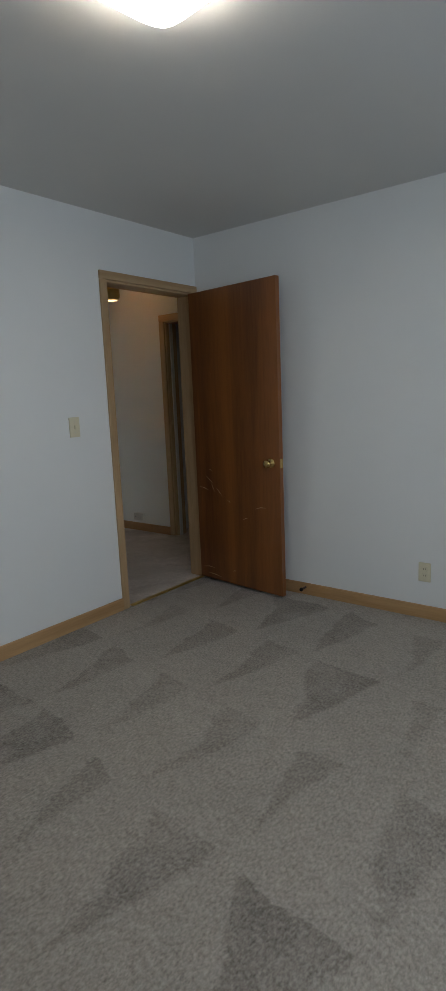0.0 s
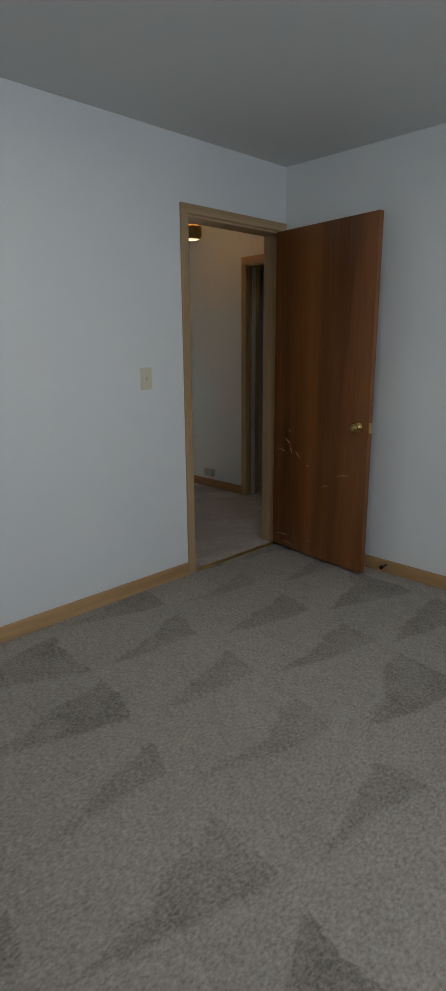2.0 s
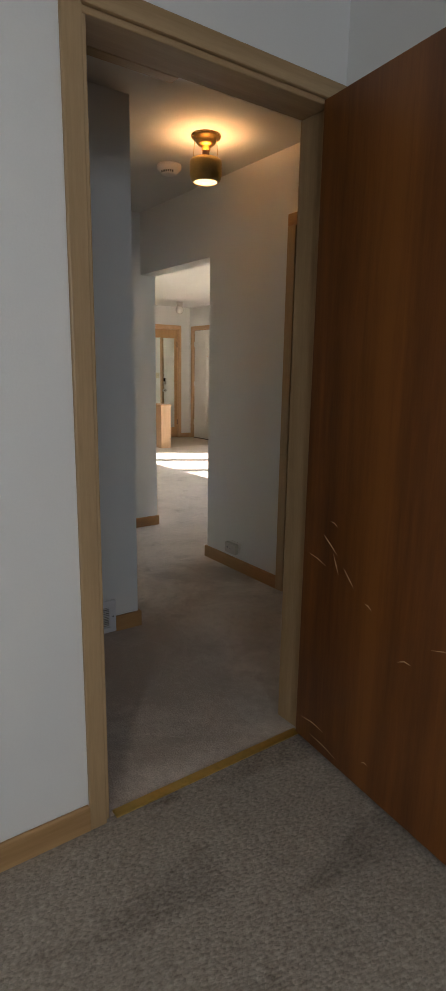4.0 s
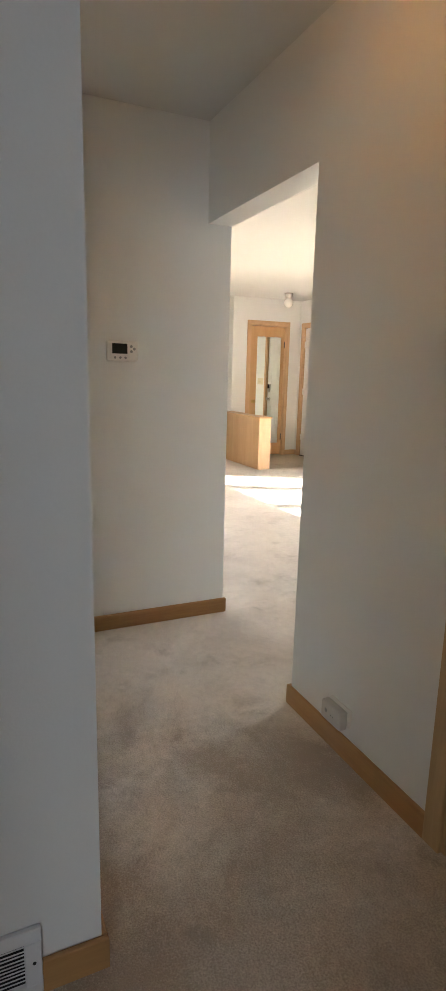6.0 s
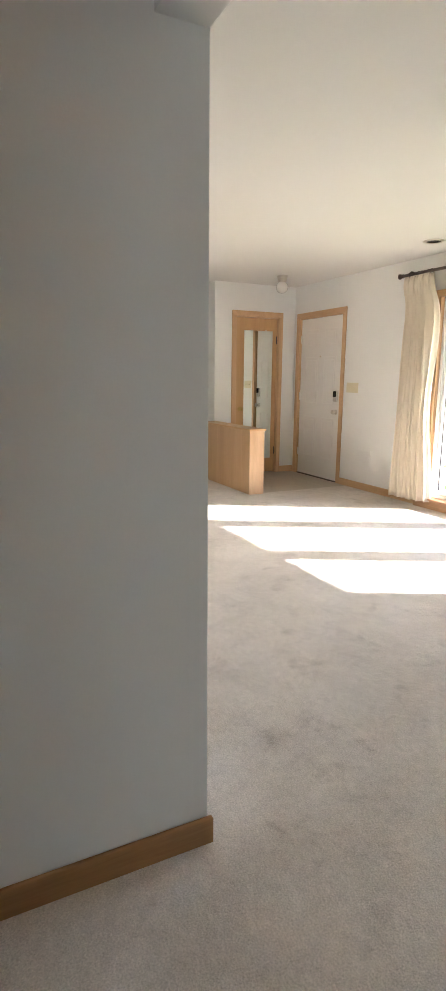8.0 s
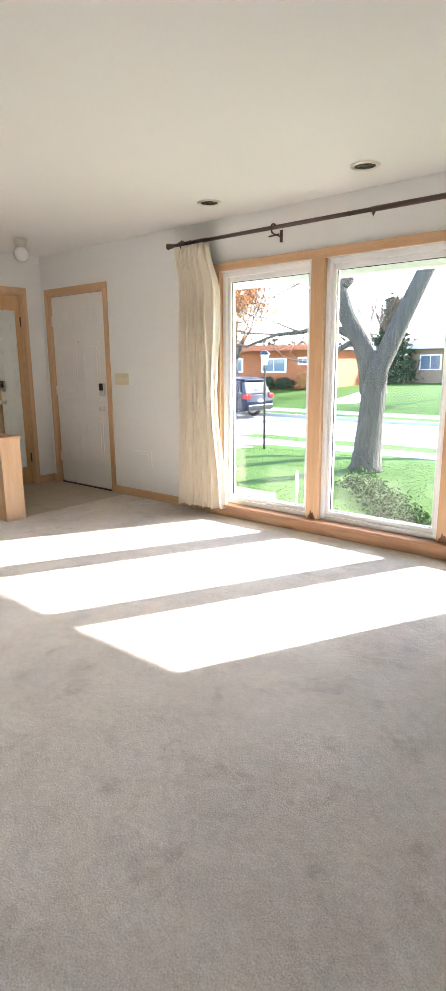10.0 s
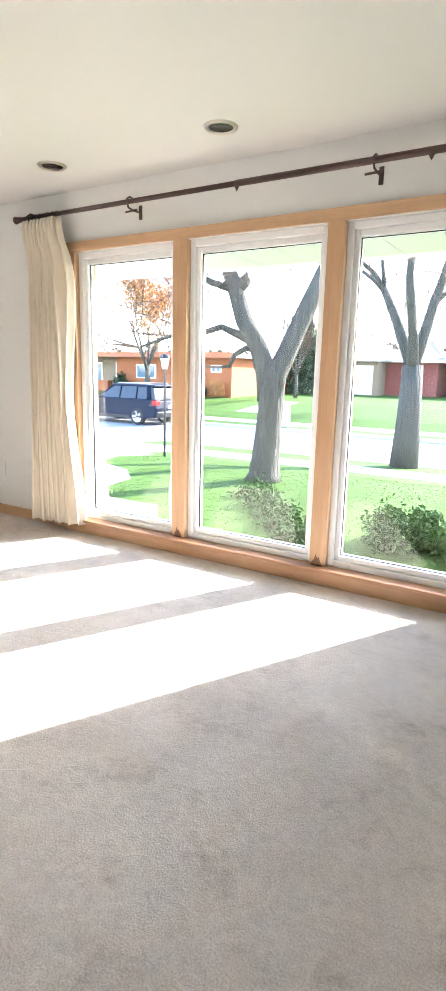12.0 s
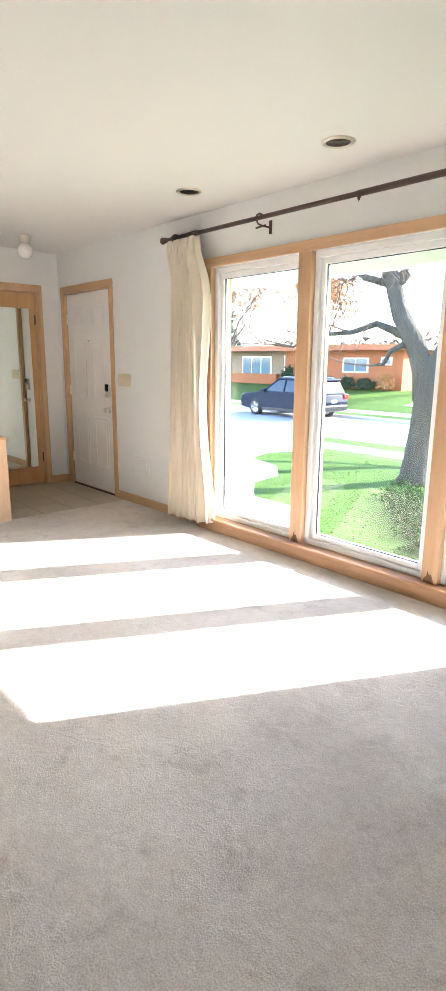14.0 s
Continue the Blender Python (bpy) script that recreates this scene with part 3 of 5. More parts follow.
hl = thing("hall_ceiling_lamp", "lit brass semi-flush ceiling lamp with an open drum shade", "ceiling lamp", (-1.30, 0.37, H))
hl.scale = (1, 1, 0.93)
part("canopy", spin([(0, 0), (0.073, 0), (0.076, -0.006), (0.070, -0.018), (0.052, -0.022), (0.048, -0.040), (0.036, -0.052), (0.022, -0.056), (0.022, -0.075), (0, -0.075)], 32), M_OLD_BRASS, hl, "stepped brass canopy", True)
part("socket", spin([(0, -0.075), (0.018, -0.075), (0.018, -0.108), (0, -0.108)], 16), M_BRONZE, hl)
part("bulb", spin([(0, -0.11), (0.012, -0.11), (0.022, -0.135), (0.024, -0.15), (0.012, -0.17), (0, -0.174)], 16), glow("lit bulb", (1.0, 0.6, 0.25), 2.0), hl, "", True).visible_shadow = False
part("drum_shade", spin([(0.070, -0.118), (0.079, -0.124), (0.081, -0.136), (0.081, -0.196), (0.074, -0.222), (0.062, -0.234), (0.058, -0.232), (0.070, -0.218), (0.077, -0.195), (0.077, -0.136), (0.070, -0.118)], 36), M_OLD_BRASS, hl, "aged brass drum shade", True)
part("diffuser", spin([(0, -0.239), (0.03, -0.238), (0.059, -0.230), (0.059, -0.224), (0, -0.226)], 28), M_HALL_LAMP, hl, "glowing amber diffuser", True)
for a in (0.4, 2.5, 4.6):
    part("wire", tube([(0.06 * math.cos(a), 0.06 * math.sin(a), -0.018), (0.072 * math.cos(a), 0.072 * math.sin(a), -0.124)], [0.0015, 0.0015], 5), M_OLD_BRASS, hl)
    part("clip_screw", spin([(0, 0), (0.005, 0), (0.005, 0.006), (0, 0.007)], 8, pose(0.073 * math.cos(a), 0.073 * math.sin(a), -0.012, 0, 90, math.degrees(a))), M_OLD_BRASS, hl)

sd = thing("smoke_detector", "round white smoke detector on the hall ceiling", "smoke detector", (-1.79, 0.445, H))
part("case", spin([(0, 0), (0.068, 0), (0.070, -0.010), (0.066, -0.026), (0.050, -0.034), (0.046, -0.046), (0.030, -0.052), (0, -0.053)], 32), M_WHITE_PLASTIC, sd, "", True)
for i in range(7):
    a = radians(-70 + i * 14 - 20)
    o = box(-0.003, 0.003, -0.001, 0.001, -0.006, 0.006)
    o.transform(pose(0.0485 * math.cos(a), 0.0485 * math.sin(a), -0.041, 0, 0, math.degrees(a) + 90))
    part("vent_slot", o, M_DARK, sd)

hatch = thing("attic_hatch", "attic hatch with dark wooden trim in the hall ceiling", "attic hatch", (-0.55, -0.41, H))
part("panel", box(-0.30, 0.30, -0.29, 0.29, -0.008, 0), M_CEIL, hatch, "white painted panel")
for x0, x1, y0, y1 in ((-0.36, -0.30, -0.35, 0.35), (0.30, 0.36, -0.35, 0.35), (-0.30, 0.30, 0.29, 0.35), (-0.30, 0.30, -0.35, -0.29)):
    part("trim", box(x0, x1, y0, y1, -0.018, 0, 0.004), M_OLD_TRIM_Y, hatch, "dark brown trim board")

th = thing("thermostat", "white digital thermostat with a dark display on the wall", "thermostat", (TX, 0.37, 1.383), turn=90)
part("case", box(-0.076, 0.076, -0.026, 0, -0.047, 0.047, 0.012, 3), M_WHITE_PLASTIC, th)
part("display", box(-0.05, 0.022, -0.0275, -0.02, -0.012, 0.034, 0.001), M_LCD, th, "dark liquid crystal display")
for x in (-0.037, -0.012, 0.013):
    part("button", spin([(0, 0), (0.006, 0), (0.005, 0.003), (0, 0.0035)], 12, pose(x, -0.0255, -0.03, 90, 0, 0)), M_GREY, th)
for x, z in ((0.041, 0.022), (0.041, -0.001), (0.055, 0.011)):
    part("button", spin([(0, 0), (0.007, 0), (0.006, 0.003), (0, 0.0035)], 12, pose(x, -0.0255, z, 90, 0, 0)), M_GREY, th)

pj = thing("plug_in_adapter", "white plug-in box on a wall plate above the baseboard", "plug-in device", (-1.555, RY, 0.15))
part("wall_plate", box(-0.058, 0.058, -0.008, 0, -0.030, 0.038, 0.003), M_WHITE_PLASTIC, pj)
part("plug_box", box(-0.066, 0.046, -0.042, -0.008, -0.038, 0.030, 0.007, 3), M_PLUG, pj)
part("indicator", spin([(0, 0), (0.008, 0), (0.007, 0.001), (0, 0.001)], 12, pose(-0.035, -0.042, 0.0, 90, 0, 0)), M_GREY, pj)
for x in (-0.006, 0.006):
    part("pin_hole", spin([(0, 0), (0.0025, 0), (0, 0.0006)], 8, pose(x, -0.042, -0.005, 90, 0, 0)), M_DARK, pj)

# the dark doorway in the hall: its door stands open inwards
hd = thing("hall_door", "dark wooden door standing open into an unlit room", "door", (-0.35, RY2 + 0.01, 0), turn=88)
part("door_leaf", box(0, 0.70, 0, 0.035, 0.015, 2.015, 0.002), M_DOOR, hd)
k = knob_bm()
k.transform(pose(0.64, 0.035, 0.93, -90, 0, 0))
part("knob", k, M_BRASS, hd, "", True)
for z in (0.25, 1.75):
    part("strike_hinge", box(-0.012, 0.0, 0.0, 0.03, z, z + 0.09), M_OLD_BRASS, hd)
part_frame = setting("door_stop_trim", box(-1.057, -1.045, RY + 0.04, RY + 0.075, 0, 2.02), M_WHITE_PLASTIC, "pale door stop strip in the jamb", "trim")

ld = thing("linen_closet_door", "closed white closet door with a grey lever handle", "door", (-1.72, VY, 0))
part("door_leaf", box(-0.36, 0.30, 0, 0.012, 0.015, 2.02, 0.003), M_FRONT_DOOR, ld)
part("lever_handle", tube([(0.10, 0.01, 1.10), (0.10, 0.032, 1.10), (0.085, 0.040, 1.10), (0.03, 0.042, 1.10)], [0.009, 0.008, 0.008, 0.007]), M_GREY, ld, "satin grey lever handle", True)

# ---- living room ----
# picture window: wooden posts, vinyl frames, glass
PANES = [(-5.80, -4.93), (-4.827, -3.896), (-3.80, -2.94)]
win = tagged(new("window_1"), "wide picture window with three fixed panes and maple posts", "window", kind="structure")
for x0, x1 in ((-4.932, -4.825), (-3.898, -3.798)):
    part("post", box(x0, x1, 4.712, 4.9, 0.104, 2.032, 0.004), M_LIGHT_Z, win, "maple post with a weathered foot")
    xm = (x0 + x1) / 2
    foot = bmesh.new()
    outline = [(-0.036, 0.0), (0.034, 0.0), (0.027, 0.018), (0.020, 0.034), (0.010, 0.055), (0.001, 0.047), (-0.010, 0.072), (-0.017, 0.040), (-0.030, 0.022)]
    front = [foot.verts.new((xm + dx, 4.7105, 0.107 + dz)) for dx, dz in outline]
    back = [foot.verts.new((xm + dx, 4.7125, 0.107 + dz)) for dx, dz in outline]
    foot.faces.new(front)
    foot.faces.new(back[::-1])
    for n in range(len(outline)):
        foot.faces.new((front[n - 1], back[n - 1], back[n], front[n]))
    bmesh.ops.recalc_face_normals(foot, faces=foot.faces)
    part("weathered_foot", foot, M_ROT, win, "dark water-stained wood")
    part("post_cap_screw", box(xm - 0.006, xm + 0.006, 4.709, 4.713, 1.965, 1.995), M_SCRATCH, win)
for x0, x1 in ((-5.90, -5.80), (-2.94, -2.84)):
    part("side_casing", box(x0, x1, 4.712, 4.73, 0.104, 2.032, 0.003), M_LIGHT_Z, win)
    part("side_jamb", box(max(x0, -5.84), min(x1, -2.90), 4.731, 4.925, 0.104, 2.029), M_LIGHT_Z, win)
part("head_casing", box(-5.90, -2.84, 4.708, 4.73, 2.032, 2.096, 0.003), M_LIGHT_X, win)
part("window_sill", box(-5.95, -2.80, 4.655, 4.90, 0.088, 0.106, 0.005, 3), M_SILL, win, "sun-worn wooden sill")
part("apron", box(-5.93, -2.82, 4.672, 4.728, 0.0, 0.088, 0.003), M_SILL, win, "worn wooden base below the sill")
for x0, x1 in PANES:
    bm = bmesh.new()
    for a0, a1, z0, z1 in ((x0, x0 + 0.036, 0.106, 2.028), (x1 - 0.036, x1, 0.106, 2.028), (x0 + 0.036, x1 - 0.036, 1.99, 2.028), (x0 + 0.036, x1 - 0.036, 0.106, 0.142)):
        box_into(bm, a0, a1, 4.755, 4.87, z0, z1, 0.003, 1)
    fr = part("window_frame", bm, M_VINYL, win, "white vinyl frame")
    bm = bmesh.new()
    for a0, a1, z0, z1 in ((x0 + 0.036, x0 + 0.064, 0.142, 1.99), (x1 - 0.064, x1 - 0.036, 0.142, 1.99), (x0 + 0.064, x1 - 0.064, 1.952, 1.99), (x0 + 0.064, x1 - 0.064, 0.142, 0.172)):
        box_into(bm, a0, a1, 4.780, 4.845, z0, z1, 0.004, 1)
    part("sash", bm, M_VINYL, fr)
    bm = bmesh.new()
    for a0, a1, z0, z1 in ((x0 + 0.064, x0 + 0.068, 0.172, 1.952), (x1 - 0.068, x1 - 0.064, 0.172, 1.952), (x0 + 0.068, x1 - 0.068, 1.948, 1.952), (x0 + 0.068, x1 - 0.068, 0.172, 0.176)):
        box_into(bm, a0, a1, 4.800, 4.812, z0, z1)
    part("gasket", bm, M_BLACK, fr, "thin black gasket")
    g = part("pane", box(x0 + 0.064, x1 - 0.064, 4.804, 4.808, 0.172, 1.952), M_GLASS, fr)
    g.visible_shadow = False

# curtain rod
RZ, RYY = 2.266, 4.62
rod = thing("curtain_rod", "dark brown metal curtain rod above the window", "curtain rod", (0, RYY, RZ))
part("rod_thin", tube([(-6.23, 0, 0), (-4.42, 0, 0)], [0.0145, 0.0145], 14), M_BRONZE, rod, "", True)
part("rod_thick", tube([(-4.43, 0, 0), (-2.55, 0, 0)], [0.0175, 0.0175], 14), M_BRONZE, rod, "", True)
for x, d in ((-6.23, -1), (-2.55, 1)):
    part("finial", spin([(0, 0), (0.017, 0), (0.020, 0.006), (0.012, 0.012), (0.016, 0.022), (0.025, 0.040), (0.026, 0.052), (0.016, 0.060), (0, 0.062)], 18, pose(x, 0, 0, 0, 90 * d, 0)), M_BRONZE, rod, "flared end knob", True)
for x in (-6.12, -5.205, -3.63, -2.70):
    bm = bmesh.new()
    tube_into(bm, [(x, 0.11, -0.045), (x, 0.03, -0.045), (x, -0.012, -0.038), (x, -0.026, -0.01)], [0.006] * 4, 6)
    tube_into(bm, [(x - 0.06, 0.03, -0.05), (x + 0.03, 0.03, -0.045)], [0.006, 0.006], 6)
    tube_into(bm, [(x, 0.024, 0.024), (x, 0.0, 0.026), (x, -0.024, 0.012), (x, -0.026, -0.02)], [0.006] * 4, 6)
    box_into(bm, x - 0.012, x + 0.012, 0.104, 0.11, -0.085, 0.0)
    part("bracket", bm, M_BRONZE, rod, "dark wall bracket")
for x in (-4.42, -3.36):
    part("clip", spin([(0.0, -0.045), (0.015, -0.018), (0.015, -0.012), (0, -0.01)], 4, pose(x, 0, 0)), M_BRONZE, rod)
ring_bm = bmesh.new()
pts = [(0, 0.021 * math.cos(a), 0.021 * math.sin(a) - 0.004) for a in (2 * math.pi * i / 16 for i in range(17))]
tube_into(ring_bm, pts, [0.0028] * 17, 5)
ring_me = mesh_of("ring", ring_bm, M_BRONZE, True)
for i in range(8):
    o = new("ring", ring_me)
    o.parent = rod
    o.location = (-6.15 + i * 0.042, 0, 0)
    o.rotation_euler = (0, random.uniform(-0.3, 0.3), random.uniform(-0.35, 0.35))

# pleated curtain, drawn aside
cur = thing("curtain", "cream pinch-pleated curtain drawn to the side of the window", "curtain", (0, RYY, 0))
bm = bmesh.new()
NU, NV = 150, 40
rows = []
for j in range(NV + 1):
    v = j / NV
    z = 2.252 - v * (2.252 - 0.07)
    left = -6.185 + 0.03 * min(1, v * 5) - 0.035 * v
    right = -5.845 + 0.03 * min(1, v * 6) + 0.075 * v
    amp = 0.016 + 0.020 * min(1, v * 4) + 0.014 * v
    row = []
    for i in range(NU + 1):
        u = i / NU
        ph = u * 9 * 2 * math.pi + 0.5 * math.sin(u * 7 + v * 1.5)
        x = left + (right - left) * u + 0.010 * math.sin(ph * 2) * min(1, v * 3) + 0.006 * math.sin(v * 9 + u * 20)
        y = amp * math.sin(ph) * (1.0 + 0.3 * math.sin(u * 23)) + 0.012 * math.sin(v * 4 + u * 5) - 0.03 * math.exp(-((v - 0.06) / 0.05) ** 2)
        if u > 0.88:
            y += (u - 0.88) * 0.45 * (0.6 + 0.4 * math.sin(v * 7))
            x += 0.03 * math.sin(v * 8.0) * (u - 0.88) / 0.12
        row.append(bm.verts.new((x, y, z + (0.012 * math.sin(ph) if j == 0 else 0))))
    rows.append(row)
for a, c in zip(rows, rows[1:]):
    for i in range(NU):
        bm.faces.new((a[i], a[i + 1], c[i + 1], c[i]))
panel = part("drape", bm, M_CURTAIN, cur, "", True)
sol = panel.modifiers.new("cloth", "SOLIDIFY")
sol.thickness = 0.003
bm = bmesh.new()
for i in range(9):
    x = -6.17 + i * 0.037
    tube_into(bm, [(x, -0.02, 2.245), (x, -0.03, 2.20), (x + 0.004, -0.034, 2.14), (x + 0.006, -0.028, 2.07)], [0.010, 0.013, 0.011, 0.004], 7)
part("pinch_pleats", bm, M_CURTAIN, cur, "", True)

# recessed downlights
for x, y in ((-5.54, 4.30), (-4.33, 4.30)):
    d = thing("recessed_downlight", "unlit recessed ceiling downlight with a black baffle", "downlight", (x, y, H), "ceiling downlights")
    part("trim_ring", spin([(0.062, -0.004), (0.070, -0.010), (0.084, -0.008), (0.088, 0.0), (0.062, 0.0), (0.062, -0.004)], 36), M_NICKEL, d, "pale metal trim ring", True)
    part("baffle", spin([(0.064, -0.0035), (0.055, -0.0025), (0.052, -0.0045), (0.043, -0.003), (0.040, -0.0045), (0.030, -0.003), (0.027, -0.0042), (0.018, -0.003), (0, -0.003)], 32), M_BLACK, d, "ribbed black baffle")

gl = thing("globe_light", "unlit frosted globe ceiling light in the entry", "ceiling light", (-7.65, 4.09, H))
part("fitter", spin([(0, 0), (0.062, 0), (0.062, -0.012), (0.056, -0.034), (0.046, -0.072), (0, -0.072)], 28), M_NICKEL, gl, "satin nickel fitter", True)
part("globe", spin([(0.041, -0.070)] + [(0.070 * math.sin(a), -0.128 + 0.070 * math.cos(a)) for a in (radians(36 + i * 12) for i in range(12))] + [(0, -0.198)], 28), M_FROST, gl, "frosted glass globe", True)

# entry closet door with a mirror
cd = thing("closet_door", "maple veneer closet door with a tall mirror", "door", (CX - 0.012, 0, 0))
part("door_leaf", box(-0.035, 0, 3.866, 4.457, 0.012, 2.018, 0.002), M_CLOSET, cd)
part("mirror", box(0.0, 0.005, 3.972, 4.393, 0.20, 1.862, 0.001, 1), M_MIRROR, cd, "tall frameless mirror")
for y in (4.08, 4.29):
    part("mirror_clip", box(0.0, 0.008, y - 0.012, y + 0.012, 1.857, 1.872), M_NICKEL, cd)
k = knob_bm()
k.transform(pose(0, 3.922, 0.865, 0, 90, 0))
part("knob", k, M_OLD_BRASS, cd, "aged brass knob", True)
for z in (0.30, 1.75):
    part("hinge", box(0.0, 0.010, 4.447, 4.459, z - 0.05, z + 0.05), M_BRONZE, cd, "dark hinge")

# front door
fd = thing("front_door", "closed white six-panel front door with an electronic lock", "door", (0, WY + 0.02, 0))
part("door_leaf", box(-8.190, -7.310, 0, 0.044, 0.012, 2.008, 0.002), M_FRONT_DOOR, fd)
for x0, x1 in ((-8.075, -7.805), (-7.695, -7.425)):
    for z0, z1 in ((0.25, 0.78), (0.94, 1.53), (1.66, 1.87)):
        ring = bmesh.new()
        w = 0.022
        for a0, a1, b0, b1 in ((x0, x0 + w, z0, z1), (x1 - w, x1, z0, z1), (x0 + w, x1 - w, z0, z0 + w), (x0 + w, x1 - w, z1 - w, z1)):
            box_into(ring, a0, a1, -0.005, 0.0, b0, b1, 0.0024, 2)
        pan = part("panel_moulding", ring, M_FRONT_DOOR, fd)
        part("panel", box(x0 + 0.04, x1 - 0.04, -0.006, 0.0, z0 + 0.04, z1 - 0.04, 0.0045, 2), M_FRONT_DOOR, pan)
part("keypad_lock", box(-7.425, -7.36, -0.03, 0, 0.985, 1.12, 0.012, 3), M_NICKEL, fd, "electronic deadbolt in satin nickel")
part("keypad", box(-7.420, -7.365, -0.034, -0.028, 1.045, 1.115, 0.006, 2), M_BLACK, fd, "black glossy keypad")
part("thumb_turn", box(-7.400, -7.385, -0.05, -0.03, 0.995, 1.03, 0.004), M_NICKEL, fd)
k = knob_bm(0.029, 0.062)
k.transform(pose(-7.393, 0, 0.862, 90, 0, 0))
part("knob", k, M_NICKEL, fd, "satin nickel knob", True)
part("peephole", spin([(0, 0), (0.009, 0), (0.007, 0.005), (0, 0.003)], 14, pose(-7.757, 0, 1.535, 90, 0, 0)), M_BRASS, fd)
for z in (0.30, 1.03, 1.76):
    part("hinge", box(-8.2, -8.168, -0.012, 0.0, z - 0.05, z + 0.05, 0.003), M_FRONT_DOOR, fd, "white painted hinge")
part("weather_strip", box(-8.190, -7.310, 0.012, 0.03, 2.0085, 2.0115), M_DARK, fd)
part("sill_plate", box(-8.19, -7.31, -0.016, 0.03, -0.004, 0.011, 0.002), M_BRONZE, fd, "dark metal threshold")

ms = thing("switch_panel", "wide ivory switch plate with four toggles", "light switch", (-7.07, WY, 1.163))
part("plate", box(-0.105, 0.105, -0.007, 0, -0.057, 0.057, 0.003), M_IVORY, ms)
for x in (-0.069, -0.023, 0.023, 0.069):
    part("toggle", box(x - 0.005, x + 0.005, -0.015, -0.006, -0.010, 0.010, 0.002), M_IVORY, ms)
ap = thing("access_cover", "flat white painted access cover low on the wall", "wall cover", (-6.81, WY, 0.395))
part("cover", box(-0.125, 0.125, -0.006, 0, -0.075, 0.075, 0.002), M_WALL, ap)
part("inner_cover", box(-0.085, 0.085, -0.009, -0.006, -0.05, 0.05, 0.002), M_WALL, ap)

dv = thing("room_divider", "low maple plywood divider beside the entry", "room divider", (0, 0, 0))
part("divider_body", box(CX + 0.002, -7.068, 3.378, 3.552, 0, 0.70, 0.002), M_DIVIDER, dv)
part("divider_end", box(-7.068, -7.060, 3.374, 3.556, 0, 0.70, 0.002), M_LIGHT_Z, dv)
part("divider_top", box(CX + 0.002, -7.045, 3.362, 3.568, 0.70, 0.72, 0.004), M_CLOSET, dv, "flat top board with a small overhang")

# debris on the carpet by the sill
for x, y, r in ((-5.93, 4.50, 0.006), (-5.90, 4.47, 0.004), (-5.99, 4.52, 0.004)):
    cr = tagged(new("crumb", mesh_of("crumb", spin([(0, 0), (r, r * 0.3), (r * 0.7, r), (0, r * 1.2)], 6, pose(x, y, 0)), M_SCRATCH)), "tiny pale crumb of debris on the carpet", "debris", "crumbs by the window")

# window behind the walker
bw = tagged(new("window_2"), "plain white bedroom window with a pale blind", "window", kind="structure")
bm = bmesh.new()
for a0, a1, z0, z1 in ((-2.98, -2.93, 0.88, 2.02), (-1.47, -1.42, 0.88, 2.02), (-2.93, -1.47, 0.88, 0.93), (-2.93, -1.47, 1.97, 2.02)):
    box_into(bm, 4.12, 4.2, a0, a1, z0, z1, 0.004, 1)
part("window_frame", bm, M_VINYL, bw)
part("blind", box(4.17, 4.18, -2.93, -1.47, 0.93, 1.97), M_VINYL, bw, "pale roller blind")

# ---- outdoors ----
# ground: the lawn falls to the road and rises again beyond it
GZ, RZD = -0.5, -1.1
ROAD0, ROAD1 = 15.75, 23.1
PROFILE = [(-1500, GZ), (-60, GZ), (5.0, GZ), (10.4, GZ), (11.6, -0.6), (13.0, -0.73), (14.3, -0.80), (ROAD0 - 0.15, -0.86), (ROAD0 - 0.14, RZD - 0.05), (ROAD1 + 0.14, RZD - 0.05), (ROAD1 + 0.15, -0.97),
           (25.8, -0.92), (27.0, -0.7), (31, -0.3), (36, -0.2), (60, 0.0), (400, 0), (2500, 0)]


def lie(y):
    """The ground's height at a distance from the house front."""
    for (ya, za), (yb, zb) in zip(PROFILE, PROFILE[1:]):
        if ya <= y <= yb:
            return za + (zb - za) * (y - ya) / (yb - ya)
    return 0.0


bm = bmesh.new()
xs = [-2500, -300, -80, -40, -20, -10, 0, 10, 40, 300, 2500]
g = [[bm.verts.new((x, y, z)) for x in xs] for y, z in PROFILE]
for a, c in zip(g, g[1:]):
    for i in range(len(xs) - 1):
        bm.faces.new((a[i], a[i + 1], c[i + 1], c[i]))
setting("ground", bm, M_GRASS, "bright green mown lawn", "lawn")
setting("road", box(-400, 400, ROAD0, ROAD1, RZD - 0.04, RZD), M_ROAD, "sunlit pale residential street", "road")
for y0, y1, nm, top in ((ROAD0 - 0.14, ROAD0, "kerb_near", -0.85), (ROAD1, ROAD1 + 0.14, "kerb_far", -0.96)):
    setting(nm, box(-400, 400, y0, y1, RZD - 0.04, top, 0.01, 1), M_CONCRETE, "pale concrete kerb", "kerb")


def paving(name, outline, label, category, rise=0.012):
    """A thin slab that follows the ground."""
    bm = bmesh.new()
    top = [bm.verts.new((x, y, lie(y) + rise)) for x, y in outline]
    low = [bm.verts.new((x, y, lie(y) + rise - 0.08)) for x, y in outline]
    bm.faces.new(top)
    bm.faces.new(low[::-1])
    for i in range(len(top)):
        k = (i + 1) % len(top)
        bm.faces.new((top[k], top[i], low[i], low[k]))
    bmesh.ops.recalc_face_normals(bm, faces=bm.faces)
    return setting(name, bm, M_CONCRETE, label, category)


def band(x0, x1, y0, y1):
    return [(x0, y0), (x1, y0), (x1, y1), (x0, y1)]


